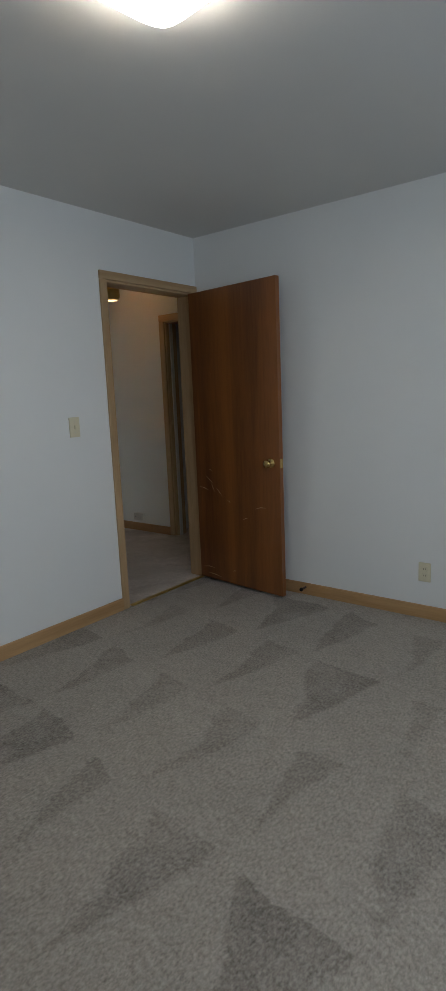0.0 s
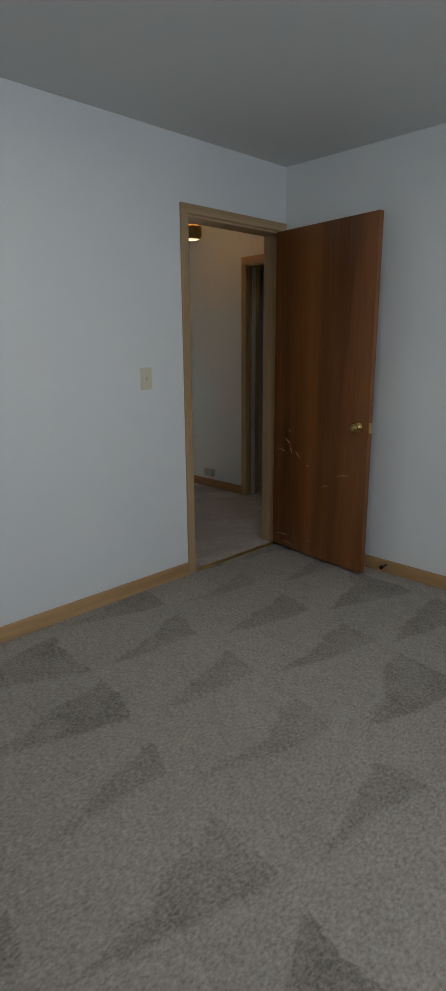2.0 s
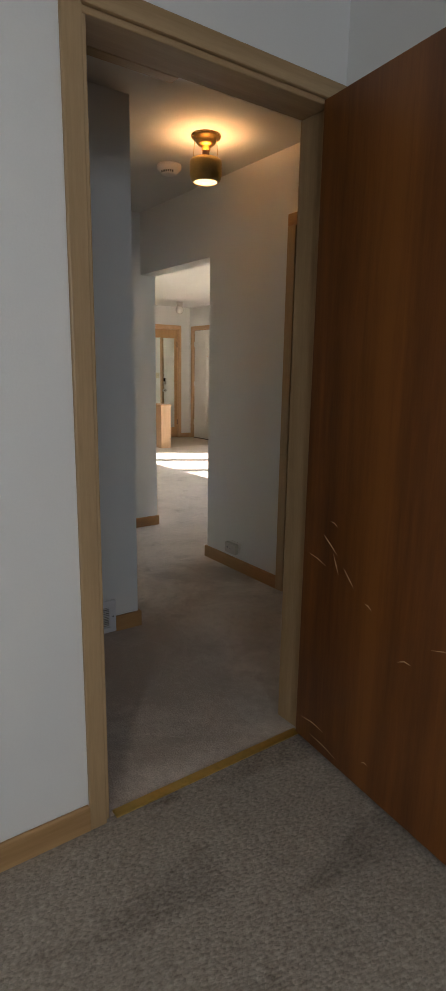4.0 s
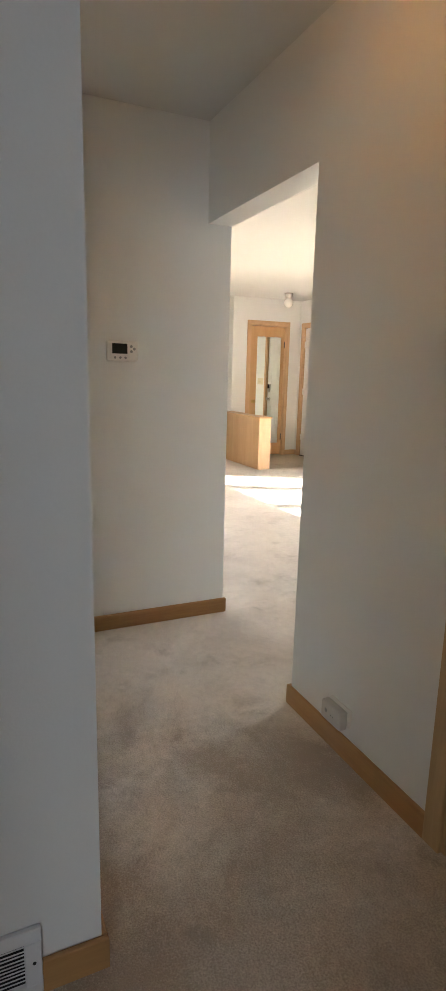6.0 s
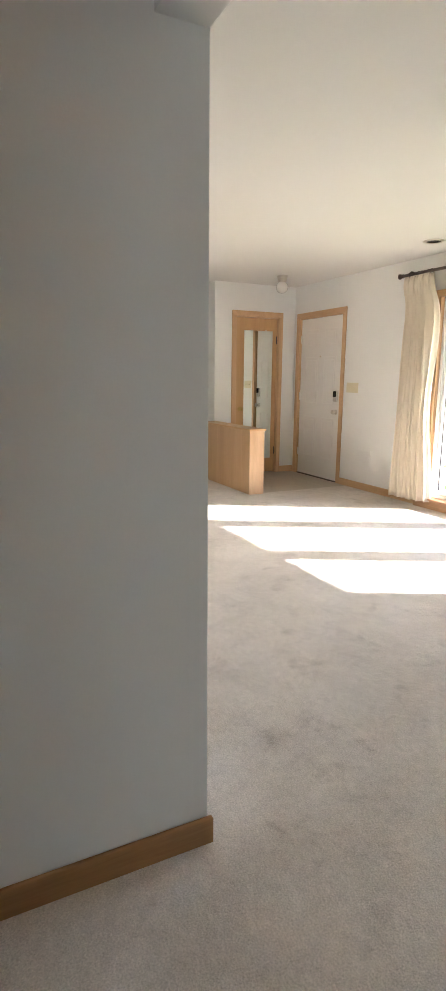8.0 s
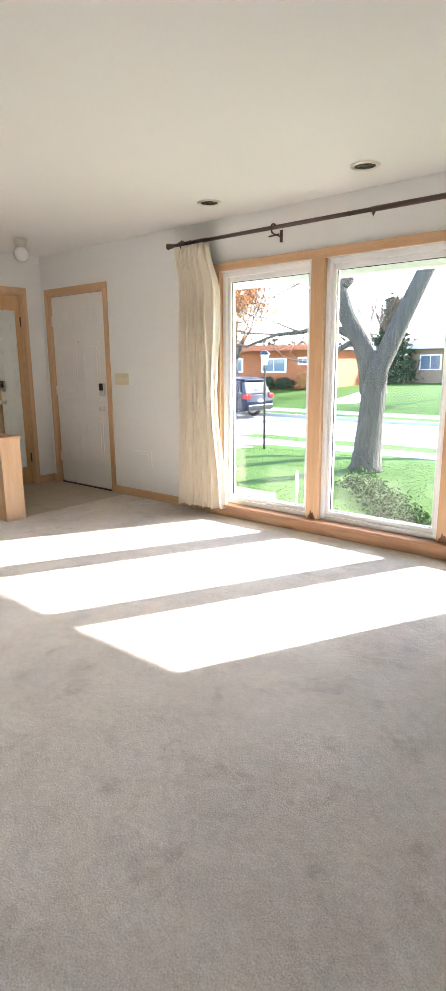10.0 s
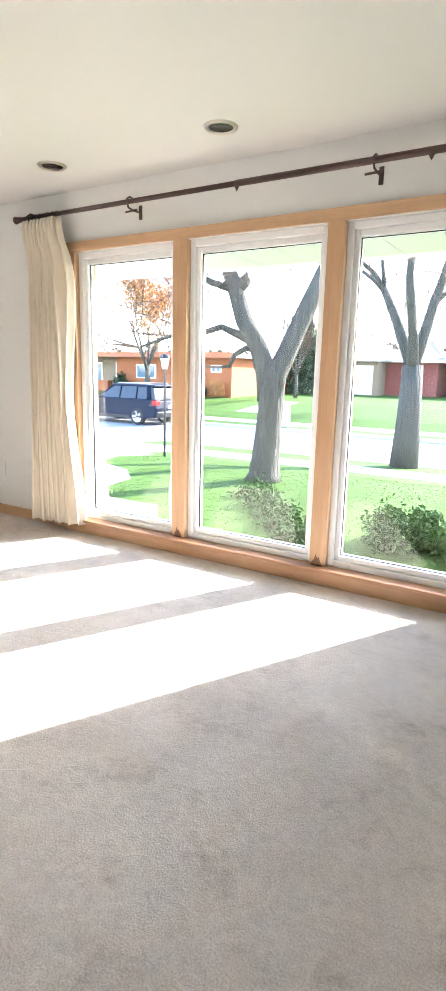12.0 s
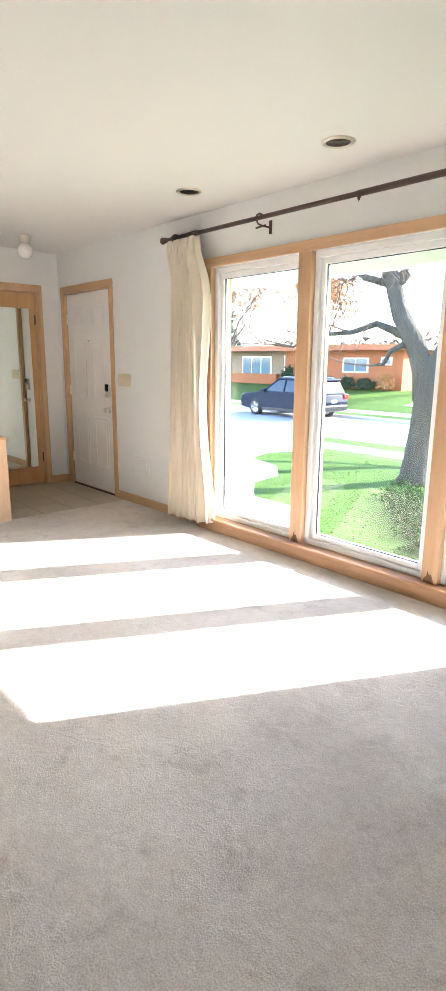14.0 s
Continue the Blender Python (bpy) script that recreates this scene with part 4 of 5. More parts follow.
for i in range(30):
    paving("pavement_near_%d" % (i + 1), band(-32 + i * 1.4, -32 + i * 1.4 + 1.385, 13.02, 14.28), "pale concrete pavement slab", "pavement")
paving("pavement_far", band(-80, 60, 24.2, 25.4), "pale concrete pavement across the street", "pavement")
paving("driveway", [(-10.6, 10.39), (-10.3, 9.6), (-9.3, 9.25), (-8.75, 8.7), (-8.6, 8.0), (-8.0, 7.4), (-7.4, 6.9), (-7.0, 5.01), (-17, 5.01), (-17, 10.39)], "pale concrete driveway with a curved edge", "driveway", 0.014)
paving("driveway_slope", band(-17, -10.6, 10.41, 11.59), "pale concrete driveway slope", "driveway", 0.014)
paving("driveway_foot", band(-17, -11.2, 11.61, 12.99), "pale concrete driveway foot", "driveway", 0.014)
paving("driveway_apron", band(-18.0, -13.4, 14.31, 15.59), "pale concrete apron to the street", "driveway", 0.014)
paving("opposite_walk", band(-17.6, -16.0, 27.01, 30.99), "narrow concrete walk across the street", "pavement")
setting("step_slab", box(-8.4, -6.3, WO + 0.01, 6.3, GZ, -0.16, 0.01), M_CONCRETE, "concrete step at the front door", "step")

# house exterior below and above the window
setting("foundation", box(-9.22, -1.18, WO, WO + 0.012, GZ, 0.05), M_BRICK_TAN, "tan brick base of the house", "wall")
eave = tagged(new("eave"), "pale panelled soffit of the roof overhang", "eave", kind="structure")
EY, EZ = 6.25, 2.13
part("soffit_deck", box(-10, 5, WO, EY, EZ + 0.012, EZ + 0.05), M_SOFFIT, eave)
for i in range(26):
    part("soffit_panel", box(-9.9 + i * 0.4, -9.9 + i * 0.4 + 0.392, WO + 0.004, EY, EZ, EZ + 0.012), M_SOFFIT, eave)
part("fascia", box(-10, 5, EY, EY + 0.03, EZ - 0.02, EZ + 0.2), M_VINYL, eave)
part("roof_deck", box(-10, 5, -5.3, EY + 0.03, H + 0.16, H + 0.26), M_ROOF_GREY, eave)
part("wall_above", box(-9.22, 4.3, WO + 0.002, WO + 0.02, EZ + 0.05, H + 0.16), M_SOFFIT, eave)


def grow(bm_list, tips, p, d, length, radius, depth, rnd, spread=0.6, lift=0.12, pieces=4, least=0.005):
    """A limb that wanders, tapers and forks. bm_list: meshes for thick and thin wood; tips: ends of twigs."""
    pts, rad = [p.copy()], [radius]
    for i in range(pieces):
        d = (d + Vector((rnd.uniform(-1, 1), rnd.uniform(-1, 1), rnd.uniform(-0.6, 0.8))) * 0.22 + Vector((0, 0, lift * 0.3))).normalized()
        p = p + d * (length / pieces)
        pts.append(p.copy())
        rad.append(radius * (1 - 0.55 * (i + 1) / pieces))
    rad = [max(q, least) for q in rad]
    tube_into(bm_list[0] if radius > 0.05 else bm_list[1], pts, rad, 9 if radius > 0.05 else (5 if radius > 0.012 else 3))
    if depth == 0:
        tips.extend(pts[1:])
        return
    for k in range(3 if depth > 1 else 4):
        at = pts[rnd.choice((1, 2, 3, 4) if k else (4,))]
        nd = (d + Vector((rnd.uniform(-1, 1), rnd.uniform(-1, 1), rnd.uniform(-0.5, 0.9))) * spread * 1.3).normalized()
        grow(bm_list, tips, at, nd, length * rnd.uniform(0.55, 0.8), radius * rnd.uniform(0.34, 0.5), depth - 1, rnd, spread, lift, pieces, least)


def leaves(points, count, size, rnd, scatter=0.18):
    vs, fs = [], []
    for _ in range(count):
        c = Vector(rnd.choice(points)) + Vector((rnd.gauss(0, scatter), rnd.gauss(0, scatter), rnd.gauss(0, scatter)))
        a = Vector((rnd.uniform(-1, 1), rnd.uniform(-1, 1), rnd.uniform(-1, 1))).normalized()
        b = a.cross(Vector((rnd.uniform(-1, 1), rnd.uniform(-1, 1), rnd.uniform(-1, 1)))).normalized()
        s = size * rnd.uniform(0.6, 1.3)
        i = len(vs)
        vs += [c - a * s, c + b * s * 0.5, c + a * s, c - b * s * 0.5]
        fs.append((i, i + 1, i + 2, i + 3))
    return vs, fs


def crown(parent, points, count, size, rnd, material, label, scatter=0.18, name="crown"):
    vs, fs = leaves(points, count, size, rnd, scatter)
    me = bpy.data.meshes.new(name)
    me.from_pydata(vs, [], fs)
    me.materials.append(material)
    ob = new(name, me)
    ob.parent = parent
    return tagged(ob, label, kind="stuff")


def trunk_bm(points, radii, rnd, steps=18):
    bm = tube(points, radii, steps)
    for v in bm.verts:
        n = noise.noise(Vector((v.co.x * 6, v.co.y * 6, v.co.z * 1.3)))
        c = min(points, key=lambda q: (Vector(q) - v.co).length)
        out = (v.co - Vector(c))
        out.z = 0
        v.co += out * 0.22 * n
    return bm


SIDE = Vector((0.85, 0.525, 0))
# large forked tree on the lawn
rnd = random.Random(4)
tr = thing("tree", "large bare forked tree with grey bark on the lawn", "tree", (-6.95, 9.95, GZ))
zs = [0, 0.12, 0.35, 0.8, 1.3, 1.7, 1.95]
part("trunk", trunk_bm([(0.015 * i, 0, z) for i, z in enumerate(zs)], [0.32, 0.26, 0.225, 0.205, 0.20, 0.19, 0.08], rnd), M_BARK, tr, "thick grey trunk", True)
thick, thin, tips = bmesh.new(), bmesh.new(), []
def limb(start, steps, r0, r1):
    pts = [Vector(start)]
    for s, f, z in steps:
        pts.append(Vector(start) + SIDE * s + Vector((-0.525, 0.85, 0)) * f + Vector((0, 0, z)))
    rad = [r0 + (r1 - r0) * i / (len(pts) - 1) for i in range(len(pts))]
    tube_into(thick, pts, rad, 12)
    return pts
LL = limb((0.01, 0, 1.30), [(-0.05, 0, 0.42), (-0.16, 0, 0.77), (-0.42, 0.05, 1.22), (-0.56, 0.1, 1.67), (-0.75, 0.1, 2.17), (-1.2, 0.2, 2.72), (-1.9, 0.3, 3.32)], 0.175, 0.085)
LL = LL[1:]
LR = limb((0.07, 0, 1.30), [(0.07, 0, 0.42), (0.24, 0, 0.82), (0.47, 0, 1.37), (0.74, 0, 1.97), (1.02, 0.1, 2.62), (1.32, 0.1, 3.42), (1.5, 0.3, 4.4)], 0.175, 0.095)
LR = LR[1:]
LS = limb((-0.25, -0.1, 2.2), [(-0.25, 0, 0.12), (-0.5, 0, 0.22), (-0.85, 0, 0.1), (-1.3, 0, 0.06), (-1.8, 0.1, -0.12)], 0.075, 0.02)
LD = limb((-0.2, -0.1, 2.1), [(-0.15, 0, 0.0), (-0.32, 0, -0.1), (-0.4, 0, -0.28), (-0.55, 0, -0.3)], 0.06, 0.02)
knotp = LL[3]
tube_into(thick, [knotp, knotp + SIDE * 0.16 + Vector((0, 0, 0.16)), knotp + SIDE * 0.17 + Vector((0, 0, 0.34))], [0.11, 0.10, 0.05], 9)
for q, d in ((LL[4], (-0.5, 0, 0.8)), (LL[5], (0.2, 0.3, 0.9)), (LL[6], (-0.8, -0.2, 0.5)), (LL[6], (-0.3, 0.4, 0.8)), (LR[4], (0.8, 0.4, 0.6)), (LR[5], (-0.5, 0.2, 0.8)), (LR[6], (0.3, -0.4, 0.9)), (LR[6], (0.7, 0.5, 0.5)), (LL[3], (-0.6, -0.5, 0.3)), (LR[3], (-0.3, 0.6, 0.4))):
    grow((thick, thin), tips, q, Vector(d).normalized(), 1.7, 0.06, 3, rnd, 0.65, least=0.008)
for q in (LS[3], LS[4], LS[5], LS[5], LD[4]):
    grow((thick, thin), tips, q, Vector((-0.7, -0.3, 0.1)), 0.7, 0.02, 2, rnd, 0.8)
for q, d in ((LL[4], (-0.4, -0.3, -0.6)), (LL[5], (0.5, -0.3, -0.5)), (LL[6], (-0.2, 0, -0.7)), (LR[4], (-0.5, -0.3, -0.2)), (LL[5], (-0.4, 0.2, -0.5)), (LL[6], (0.6, 0.3, -0.6)), (LL[6], (-0.7, -0.2, -0.4)), (LR[5], (-0.7, 0.1, -0.5)),
             (LR[5], (0.6, 0.2, -0.5)), (LR[6], (-0.6, -0.3, -0.8)), (LR[6], (0.5, -0.1, -0.8)), (LL[5], (0.7, 0.1, -0.2)), (LR[4], (0.7, 0.3, -0.1))):
    grow((thick, thin), tips, q, Vector(d).normalized(), 1.1, 0.02, 2, rnd, 0.8, -0.25, least=0.007)
part("limbs", thick, M_BARK, tr, "two forking grey limbs", True)
tagged(part("twigs", thin, M_TWIG, tr, "fine bare twigs"), kind="stuff")
crown(tr, tips, 300, 0.022, rnd, M_LEAF_ORANGE, "a few dry leaves", 0.05)


def small_tree(at, height, rnd, label, leaf_mat, count, leaf_size, trunk_r, first=0.3, depth=4, spread=0.6, lean=(0, 0, 1), scatter=0.2, forks=5):
    t = thing("tree", label, "tree", at)
    thick, thin, tips = bmesh.new(), bmesh.new(), []
    base = [Vector((0, 0, -0.1)), Vector((0.02, 0, height * first * 0.5)), Vector((0.0, 0.03, height * first))]
    tube_into(thick, base, [trunk_r * 1.25, trunk_r, trunk_r * 0.85], 12)
    for i in range(forks):
        a = 2 * math.pi * i / forks + rnd.uniform(-0.4, 0.4)
        d = Vector((math.cos(a) * 0.75, math.sin(a) * 0.75, 1.0 + 0.5 * rnd.random())) + Vector(lean) * 0.2
        grow((thick, thin), tips, base[-1] - Vector((0, 0, 0.08 * i)), d.normalized(), height * 0.36, trunk_r * 0.55, depth, rnd, spread, least=0.014)
    part("trunk", thick, M_BARK, t, "grey trunk and limbs", True)
    tagged(part("twigs", thin, M_TWIG, t, "fine twigs"), kind="stuff")
    if count:
        crown(t, tips, count, leaf_size, rnd, leaf_mat, "sparse autumn leaves", scatter)
    return t


small_tree((-6.05, 15.2, -0.84), 7.5, random.Random(8), "tall street tree with thin yellow green leaves by the kerb", M_LEAF_YELLOW, 5200, 0.06, 0.27, 0.31, 4, 0.55, forks=3)
small_tree((-24.6, 28.6, -0.55), 7.5, random.Random(11), "bare tree with a few orange leaves before the brick house", M_LEAF_ORANGE, 9000, 0.09, 0.17, 0.27, 4, 0.7, scatter=0.3)
small_tree((-31.5, 28.0, -0.6), 8.0, random.Random(21), "bare orange-tinged tree across the street", M_LEAF_ORANGE, 6000, 0.09, 0.16, 0.3, 4, 0.7, scatter=0.3)
small_tree((-17.6, 34.0, -0.1), 5.0, random.Random(14), "small bare tree on a far lawn", M_LEAF_ORANGE, 200, 0.05, 0.10, 0.3, 4, 0.5)
small_tree((-10.8, 33.0, -0.1), 6.0, random.Random(15), "young tree with yellow leaves on a far lawn", M_LEAF_YELLOW, 1500, 0.08, 0.07, 0.35, 3, 0.5)


def conifer(at, height, radius, rnd, label):
    t = thing("evergreen_tree", label, "tree", at)
    part("trunk", tube([(0, 0, -0.1), (0, 0, height)], [0.2, 0.02], 8), M_BARK, t)
    pts = []
    for i in range(900):
        z = height * (0.08 + 0.92 * rnd.random() ** 1.2)
        r = radius * (1 - z / height) * (0.4 + 0.6 * rnd.random()) + 0.1
        a = rnd.uniform(0, 2 * math.pi)
        pts.append(Vector((r * math.cos(a), r * math.sin(a), z - 0.2 * r)))
    crown(t, pts, 7000, 0.16, rnd, M_EVERGREEN, "drooping dark needles", 0.18)


conifer((-42.5, 37.0, 0), 11, 2.6, random.Random(3), "tall dark evergreen across the street")
conifer((-20.4, 41.0, 0), 5.5, 2.2, random.Random(6), "dark evergreen beside the brick house")


def shrub(at, size, rnd, label, material=M_SHRUB, count=2500, leaf=0.035):
    t = thing("shrub", label, "shrub", at)
    bm = bmesh.new()
    pts = []
    for i in range(40):
        a, e = rnd.uniform(0, 2 * math.pi), rnd.uniform(0.15, 1.3)
        tip = Vector((size[0] * math.cos(a) * math.cos(e), size[1] * math.sin(a) * math.cos(e), size[2] * math.sin(e))) * rnd.uniform(0.75, 1.05)
        tube_into(bm, [(0, 0, 0), tip * 0.5 + Vector((0, 0, 0.03)), tip], [0.012, 0.008, 0.003], 4)
        pts += [tip * f for f in (0.45, 0.65, 0.8, 0.92, 1.0)]
    tagged(part("stems", bm, M_TWIG, t), kind="stuff")
    crown(t, pts, count, leaf, rnd, material, "small leaves", 0.06, "foliage")
    return t


shrub((-4.0, 7.5, GZ), (0.6, 0.5, 0.38), random.Random(31), "low leafy green shrub outside the window", count=4200)
shrub((-3.1, 7.2, GZ), (0.6, 0.5, 0.42), random.Random(32), "low leafy green shrub outside the window", count=4000)
for i in range(5):
    u = i / 4
    shrub((-6.45 + 1.45 * u, 8.75 - 1.75 * u, GZ), (0.30, 0.30, 0.16), random.Random(40 + i), "creeping ground-hugging shrub in the lawn", count=900, leaf=0.03)

# mown grass near the window
rnd = random.Random(9)
vs, fs = [], []
for _ in range(26000):
    y = 5.2 + 7.0 * rnd.random() ** 1.3
    x = rnd.uniform(-10.5, -1.5) if y < 9 else rnd.uniform(-11, -3)
    if x < -6.9 - 0.55 * (y - 5) and y < 9.7:
        continue
    h, w, a = rnd.uniform(0.006, 0.018), rnd.uniform(0.005, 0.010), rnd.uniform(0, math.pi)
    dx, dy = w * math.cos(a), w * math.sin(a)
    i = len(vs)
    vs += [(x - dx, y - dy, lie(y)), (x + dx, y + dy, lie(y)), (x + rnd.uniform(-0.03, 0.03), y + rnd.uniform(-0.03, 0.03), lie(y) + h)]
    fs.append((i, i + 1, i + 2))
me = bpy.data.meshes.new("grass")
me.from_pydata(vs, [], fs)
me.materials.append(M_BLADE)
tagged(new("grass", me), "short bright green grass blades on the lawn", "grass", kind="stuff")

# post lamp
pl = thing("post_lamp", "black garden post lamp with a pale tapered lantern", "street lamp", (-10.2, 11.5, -0.59))
part("pole", tube([(0, 0, 0), (0, 0, 1.85)], [0.03, 0.024], 10), M_BLACK, pl, "thin black pole")
part("lantern", spin([(0, 1.85), (0.05, 1.85), (0.095, 2.06), (0.095, 2.07), (0, 2.07)], 8), M_FROST, pl, "tapered frosted lantern")
part("cap", spin([(0.12, 2.07), (0.11, 2.09), (0.05, 2.15), (0, 2.16)], 8), M_BLACK, pl)

# round white disc on a stake, just outside
ds = thing("garden_reflector", "round white disc on a thin stake outside the window", "garden marker", (-5.42, 5.35, GZ))
part("stake", tube([(0, 0, 0), (0, 0, 0.72)], [0.008, 0.008]), M_VINYL, ds)
part("disc", spin([(0, -0.012), (0.10, -0.008), (0.125, 0), (0.10, 0.010), (0, 0.014)], 28, pose(0, 0, 0.72, 90, 0, -55)), M_VINYL, ds, "white plastic disc", True)

up_ = thing("utility_pedestal", "pale utility pedestal at the far kerb", "utility box", (-13.2, 23.7, -0.965))
part("pedestal", box(-0.13, 0.13, -0.13, 0.13, 0, 1.0, 0.03), M_SOFFIT, up_)
part("pedestal_cap", box(-0.15, 0.15, -0.15, 0.15, 1.0, 1.06, 0.02), M_SOFFIT, up_)


# parked car: local x points to the nose
def car(at, turn):
    c = thing("car", "dark blue sport utility car parked at the far kerb", "car", at, turn=turn)
    side = [(-2.42, 0.42), (-2.48, 0.75), (-2.42, 1.05), (-2.30, 1.12), (0.62, 1.12), (1.10, 1.10), (2.10, 1.00), (2.42, 0.88), (2.50, 0.60), (2.44, 0.36), (1.95, 0.28), (1.0, 0.28), (-1.0, 0.28), (-1.95, 0.30)]
    bm = bmesh.new()
    half = 0.96
    cols = []
    for y, s in ((-half, 0.97), (-half * 0.96, 1.0), (half * 0.96, 1.0), (half, 0.97)):
        cols.append([bm.verts.new((x * (1 if abs(y) < half * 0.97 else 0.985), y, 0.7 + (z - 0.7) * s)) for x, z in side])
    for a, b2 in zip(cols, cols[1:]):
        for i in range(len(side)):
            j = (i + 1) % len(side)
            bm.faces.new((a[i], a[j], b2[j], b2[i]))
    bm.faces.new(cols[0][::-1])
    bm.faces.new(cols[-1])
    bmesh.ops.recalc_face_normals(bm, faces=bm.faces)
    body = part("body", bm, M_CAR, c, "dark blue lower body")
    bev = body.modifiers.new("round", "BEVEL")
    bev.width, bev.segments, bev.limit_method = 0.05, 3, "ANGLE"
    def cabin(pr, w0, w1, grow_by=0.0):
        b = bmesh.new()
        rings = []
        for x, z, w in pr:
            rings.append([b.verts.new((x, -w, z)), b.verts.new((x, w, z))])
        for i in range(len(rings)):
            j = (i + 1) % len(rings)
            b.faces.new((rings[i][0], rings[j][0], rings[j][1], rings[i][1]))
        b.faces.new([r[0] for r in rings][::-1])
        b.faces.new([r[1] for r in rings])
        bmesh.ops.recalc_face_normals(b, faces=b.faces)
        return b
    part("glasshouse", cabin([(-2.36, 1.11, 0.86), (-2.16, 1.58, 0.72), (-2.0, 1.64, 0.70), (0.15, 1.64, 0.70), (0.98, 1.11, 0.86)], 0, 0), M_CAR_GLASS, c, "tinted side and rear windows")
    part("roof", box(-2.22, 0.22, -0.74, 0.74, 1.625, 1.72, 0.05, 3), M_CAR, c, "dark blue roof")
    for y in (-0.62, 0.62):
        part("roof_rail", tube([(-1.9, y, 1.72), (-1.8, y, 1.77), (-0.1, y, 1.77), (0.0, y, 1.72)], [0.018] * 4, 6), M_NICKEL, c)
    for x0, x1, x2, x3 in ((0.98, 0.90, 0.12, 0.20), (-0.30, -0.22, -0.22, -0.30), (-1.28, -1.18, -1.14, -1.24)):
        for y in (-1, 1):
            part("pillar", tube([(x0, y * 0.868, 1.10), (x3, y * 0.712, 1.64)], [0.035, 0.035], 6), M_CAR, c)
    for y in (-1, 1):
        part("rear_pillar", tube([(-2.0, y * 0.86, 1.12), (-1.85, y * 0.715, 1.63)], [0.13, 0.11], 6), M_CAR, c)
        part("mirror", box(0.78, 0.95, y * 0.99 - 0.09, y * 0.99 + 0.09, 1.08, 1.22, 0.03), M_CAR, c)
        part("headlight", box(2.18, 2.43, y * 0.78 - 0.16, y * 0.78 + 0.16, 0.80, 0.92, 0.02), M_FROST, c, "clear headlight")
        part("tail_light", box(-2.49, -2.25, y * 0.82 - 0.15, y * 0.82 + 0.15, 0.88, 1.08, 0.02), M_TAIL, c, "red tail light")
        part("sill_cladding", box(-1.0, 1.0, y * 0.965 - 0.015, y * 0.965 + 0.015, 0.26, 0.40, 0.01), M_BLACK, c)
        for z in (0.9,):
            part("door_handle", box(-0.12, 0.10, y * 0.965 - 0.02, y * 0.965 + 0.02, 0.96, 1.0, 0.01), M_CAR, c)
            part("door_handle", box(-1.12, -0.9, y * 0.965 - 0.02, y * 0.965 + 0.02, 0.96, 1.0, 0.01), M_CAR, c)
    part("licence_plate", box(-2.505, -2.48, -0.16, 0.16, 0.72, 0.84), M_VINYL, c)
    part("rear_bumper", box(-2.53, -2.30, -0.88, 0.88, 0.36, 0.62, 0.05, 2), M_BLACK, c, "dark plastic rear bumper")
    tyre_me = mesh_of("tyre", spin([(0.25, -0.11), (0.34, -0.115), (0.37, -0.09), (0.37, 0.09), (0.34, 0.115), (0.25, 0.11)], 28), M_TYRE, True)
    rb = spin([(0, -0.03), (0.06, -0.035), (0.07, -0.02), (0.24, -0.045), (0.25, -0.09), (0.26, -0.1), (0.26, 0.1), (0, 0.1)], 20)
    for i in range(5):
        sp = box(0.05, 0.25, -0.03, 0.03, -0.095, -0.05, 0.01)
        sp.transform(pose(0, 0, 0, 0, 0, i * 72))
        me = bpy.data.meshes.new("tmp")
        sp.to_mesh(me)
        sp.free()
        rb.from_mesh(me)
    rim_me = mesh_of("rim", rb, M_NICKEL)
    for x in (-1.42, 1.44):
        for y in (-1, 1):
            wh = new("wheel")
            wh.parent = c
            wh.matrix_basis = pose(x, y * 0.87, 0.37, 90 if y < 0 else -90, 0, 0)
            for nm, me in (("tyre", tyre_me), ("rim", rim_me)):
                o = new(nm, me)
                o.parent = wh
                if nm == "rim":
                    o.matrix_basis = pose(0, 0, 0, 180, 0, 0)
    return c


car((-20.4, 22.05, RZD), 178)


# houses across the street
def house_window(parent, x0, x1, y, z0, z1, splits=2):
    w = new("window", mesh_of("window", box(x0 - 0.08, x1 + 0.08, y - 0.05, y + 0.02, z0 - 0.08, z1 + 0.08, 0.01, 1), M_VINYL))
    w.parent = parent
    n = splits
    for i in range(n):
        a = x0 + (x1 - x0) * i / n
        b = x0 + (x1 - x0) * (i + 1) / n
        part("pane", box(a + 0.03, b - 0.03, y - 0.058, y - 0.05, z0, z1), M_HOUSE_GLASS, w)
    return w


h1 = thing("house", "low orange brick ranch house with a flat roofline", "house", (0, 0, 0))
part("wall", box(-30.0, -20.9, 32, 41, -0.4, 2.05), M_BRICK_ORANGE, h1, "orange brick wall")
part("wall", box(-36.5, -30.0, 33.0, 41, -0.4, 2.05), M_BRICK_TAN, h1, "tan brick wall")
part("bay_wall", box(-36.5, -31.4, 32.6, 33.0, -0.4, 0.45), M_BRICK_ORANGE, h1)
part("roof", box(-37.2, -20.4, 31.2, 42, 2.05, 2.32, 0.03), M_ROOF_GREY, h1, "flat roof")
part("fascia", box(-37.2, -20.4, 31.15, 31.2, 2.03, 2.36), M_FASCIA, h1, "terracotta fascia board")
part("door", box(-30.95, -30.1, 32.94, 33.02, -0.3, 1.75), M_VINYL, h1, "pale front door")
part("porch_step", box(-31, -28.9, 31.8, 33, -0.5, -0.2), M_CONCRETE, h1)
part("chimney", box(-30.5, -29.6, 36, 36.8, 2.3, 3.0), M_BRICK_TAN, h1)
house_window(h1, -25.05, -23.3, 32, 0.78, 1.52, 2)
house_window(h1, -28.2, -26.7, 32, 0.78, 1.52, 2)
house_window(h1, -35.2, -32.3, 33.0, 0.45, 1.6, 3)
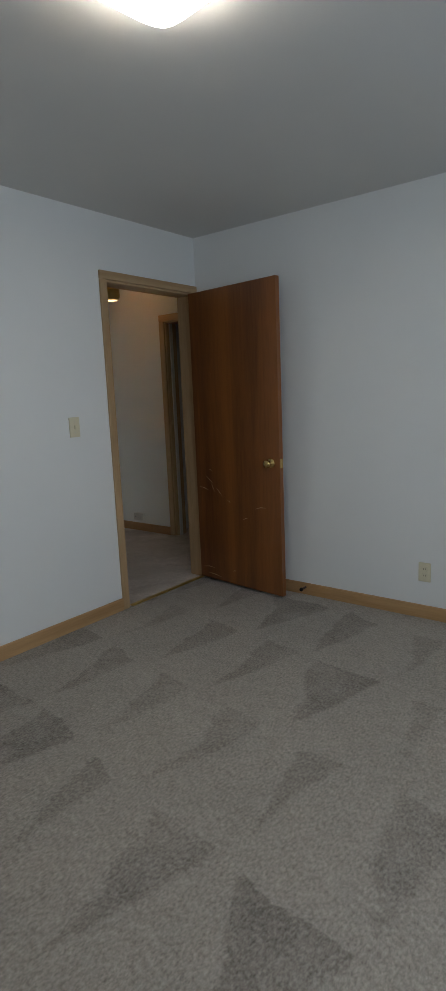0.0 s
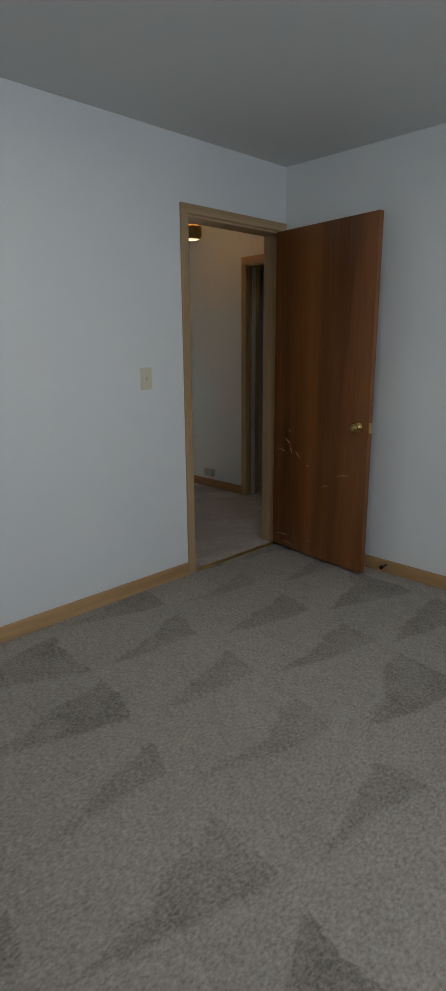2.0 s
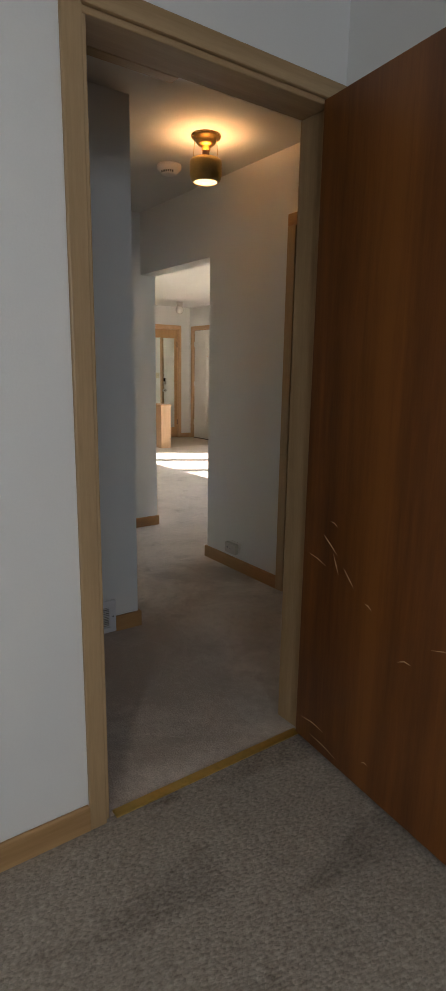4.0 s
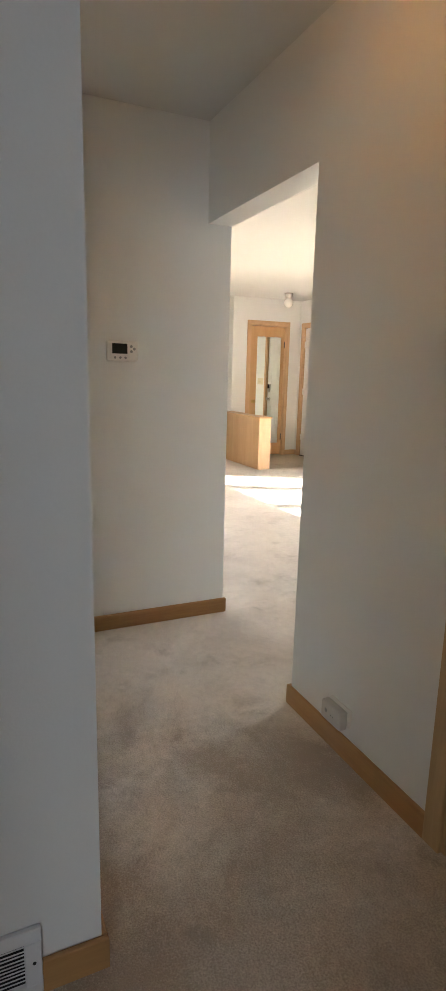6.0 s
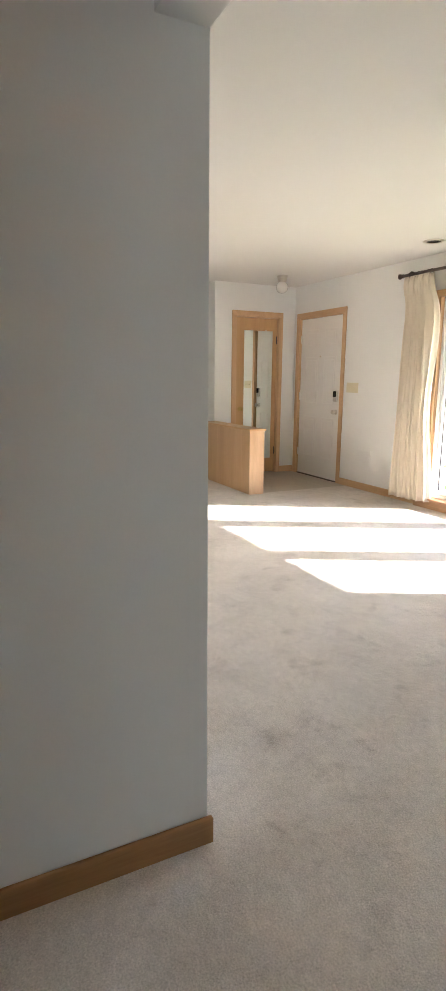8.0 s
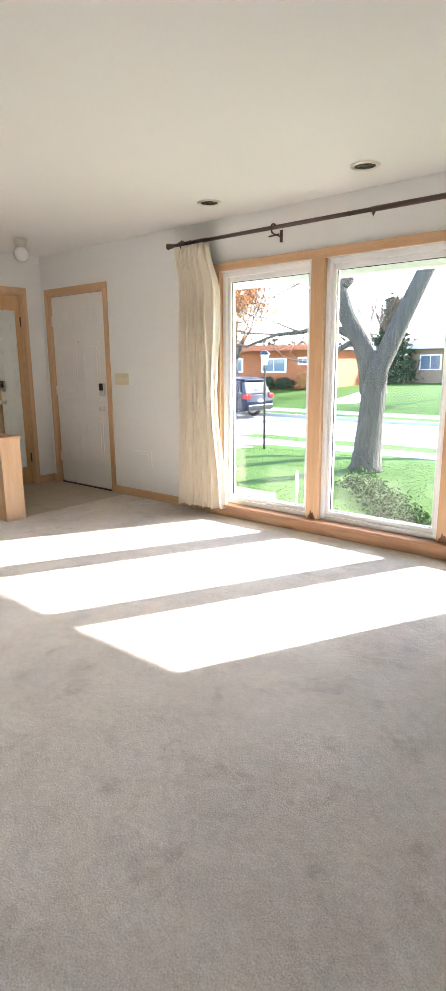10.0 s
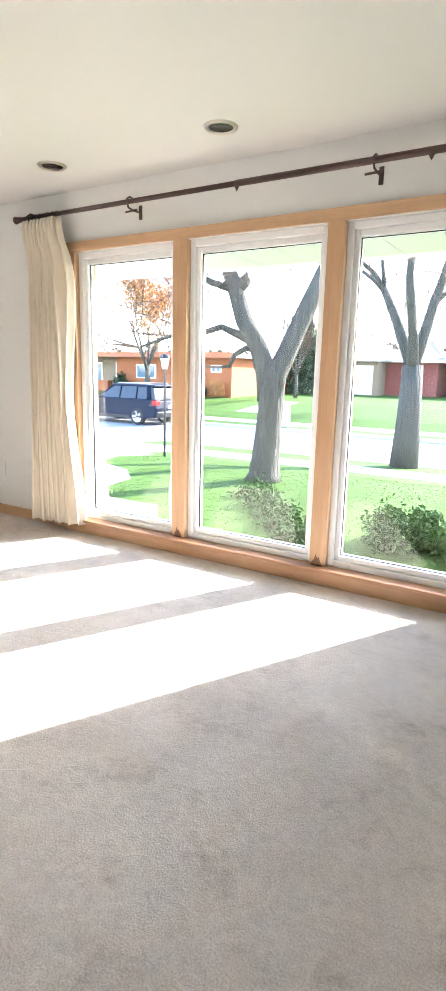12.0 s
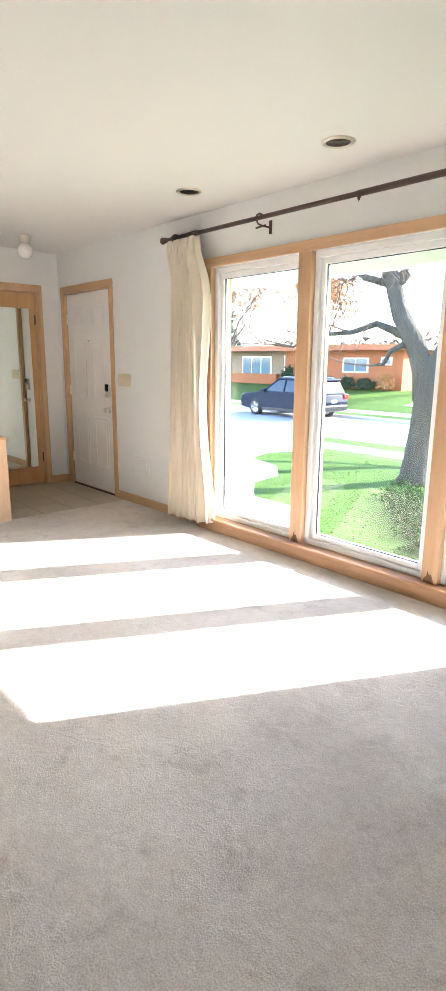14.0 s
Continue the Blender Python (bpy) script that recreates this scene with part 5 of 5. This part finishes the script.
house_window(h1, -22.3, -21.7, 32, 1.25, 1.55, 2)
for x in (-25.3, -24.0, -22.6):
    shrub((x - 0.3, 31.4, -0.2), (0.7, 0.45, 0.65), random.Random(int(-x * 10)), "clipped dark hedge below the house wall", M_EVERGREEN, 900, 0.09)
shrub((-29.0, 31.3, -0.2), (0.6, 0.5, 1.3), random.Random(77), "tall clipped dark hedge beside the porch", M_EVERGREEN, 1200, 0.09)
shrub((-21.6, 31.4, -0.2), (0.6, 0.45, 1.0), random.Random(78), "dry orange ornamental shrub by the house", M_LEAF_ORANGE, 900, 0.07)

h2 = thing("house", "tan brick house with a grey pitched roof", "house", (0, 0, 0))


def gabled(parent, x0, x1, y0, y1, z0, z1, ridge, wall_mat):
    part("wall", box(x0, x1, y0, y1, z0, z1), wall_mat, parent)
    bm = bmesh.new()
    o = 0.6
    ym = (y0 + y1) / 2
    pts = [(x0 - o, y0 - o, z1), (x1 + o, y0 - o, z1), (x1 + o, y1 + o, z1), (x0 - o, y1 + o, z1), (x0 + 2.2, ym, ridge), (x1 - 2.2, ym, ridge)]
    v = [bm.verts.new(p) for p in pts]
    for f in ((0, 1, 5, 4), (2, 3, 4, 5), (1, 2, 5), (3, 0, 4), (3, 2, 1, 0)):
        bm.faces.new([v[i] for i in f])
    part("roof", bm, M_ROOF_GREY, parent, "grey shingle hip roof")
    part("fascia", box(x0 - o, x1 + o, y0 - o - 0.04, y0 - o, z1 - 0.12, z1 + 0.08), M_VINYL, parent)


gabled(h2, -19.6, -15.2, 42, 50, -0.2, 2.3, 4.0, M_BRICK_TAN)
house_window(h2, -18.6, -17.2, 42, 0.8, 1.7, 2)
part("garage_door", box(-16.8, -15.5, 41.96, 42.0, -0.1, 1.9), M_VINYL, h2, "white garage door")
h3 = thing("house", "red brick ranch house with a grey hip roof and carport", "house", (0, 0, 0))
gabled(h3, -15.2, -11.6, 44, 52, -0.2, 2.3, 3.9, M_BRICK_RED)
gabled(h3, -8.3, -1.0, 44, 52, -0.2, 2.3, 3.9, M_BRICK_RED)
part("carport_roof", box(-11.6, -8.3, 43.6, 52, 2.2, 2.5), M_ROOF_GREY, h3)
# the near-black colour stands in for shade under the carport roof
part("carport_back", box(-11.6, -8.3, 50, 50.2, -0.2, 2.2), M_DARK, h3, "carport wall with its shade painted in")
house_window(h3, -14.0, -13.0, 44, 0.8, 1.7, 2)
house_window(h3, -6.5, -4.5, 44, 0.7, 1.7, 2)
h4 = thing("house", "pale house far down the street", "house", (0, 0, 0))
gabled(h4, -58, -44, 36, 45, -0.2, 2.3, 4.2, M_BRICK_TAN)
house_window(h4, -54, -52, 36, 0.8, 1.7, 2)

# distant woods
rnd = random.Random(50)
pts = []
for i in range(700):
    x = rnd.uniform(-130, 60)
    pts.append(Vector((x, 85 + rnd.uniform(0, 20), rnd.uniform(0, 4.5 + 1.5 * noise.noise(Vector((x * 0.05, 0, 0)))))))
vs, fs = leaves(pts, 12000, 0.5, rnd, 0.9)
me = bpy.data.meshes.new("far_woods")
me.from_pydata(vs, [], fs)
me.materials.append(M_TWIG)
tagged(new("far_woods", me), "distant leafless woods beyond the houses", "woods", kind="stuff")

# ---- foyer tiles ----
tile_me = mesh_of("tile", box(-0.1505, 0.1505, -0.1505, 0.1505, -0.006, 0.0, 0.0015, 1), M_TILE)
for i in range(6):
    for j in range(4):
        x, y = -7.10 - 0.1525 - i * 0.305, 3.5725 + 0.1525 + j * 0.2875
        if x < CX + 0.14 and i == 5:
            continue
        o = new("tile", tile_me)
        o.parent = foyer
        o.location = (x, y, 0.0)
        o.scale = (1, 0.94, 1)
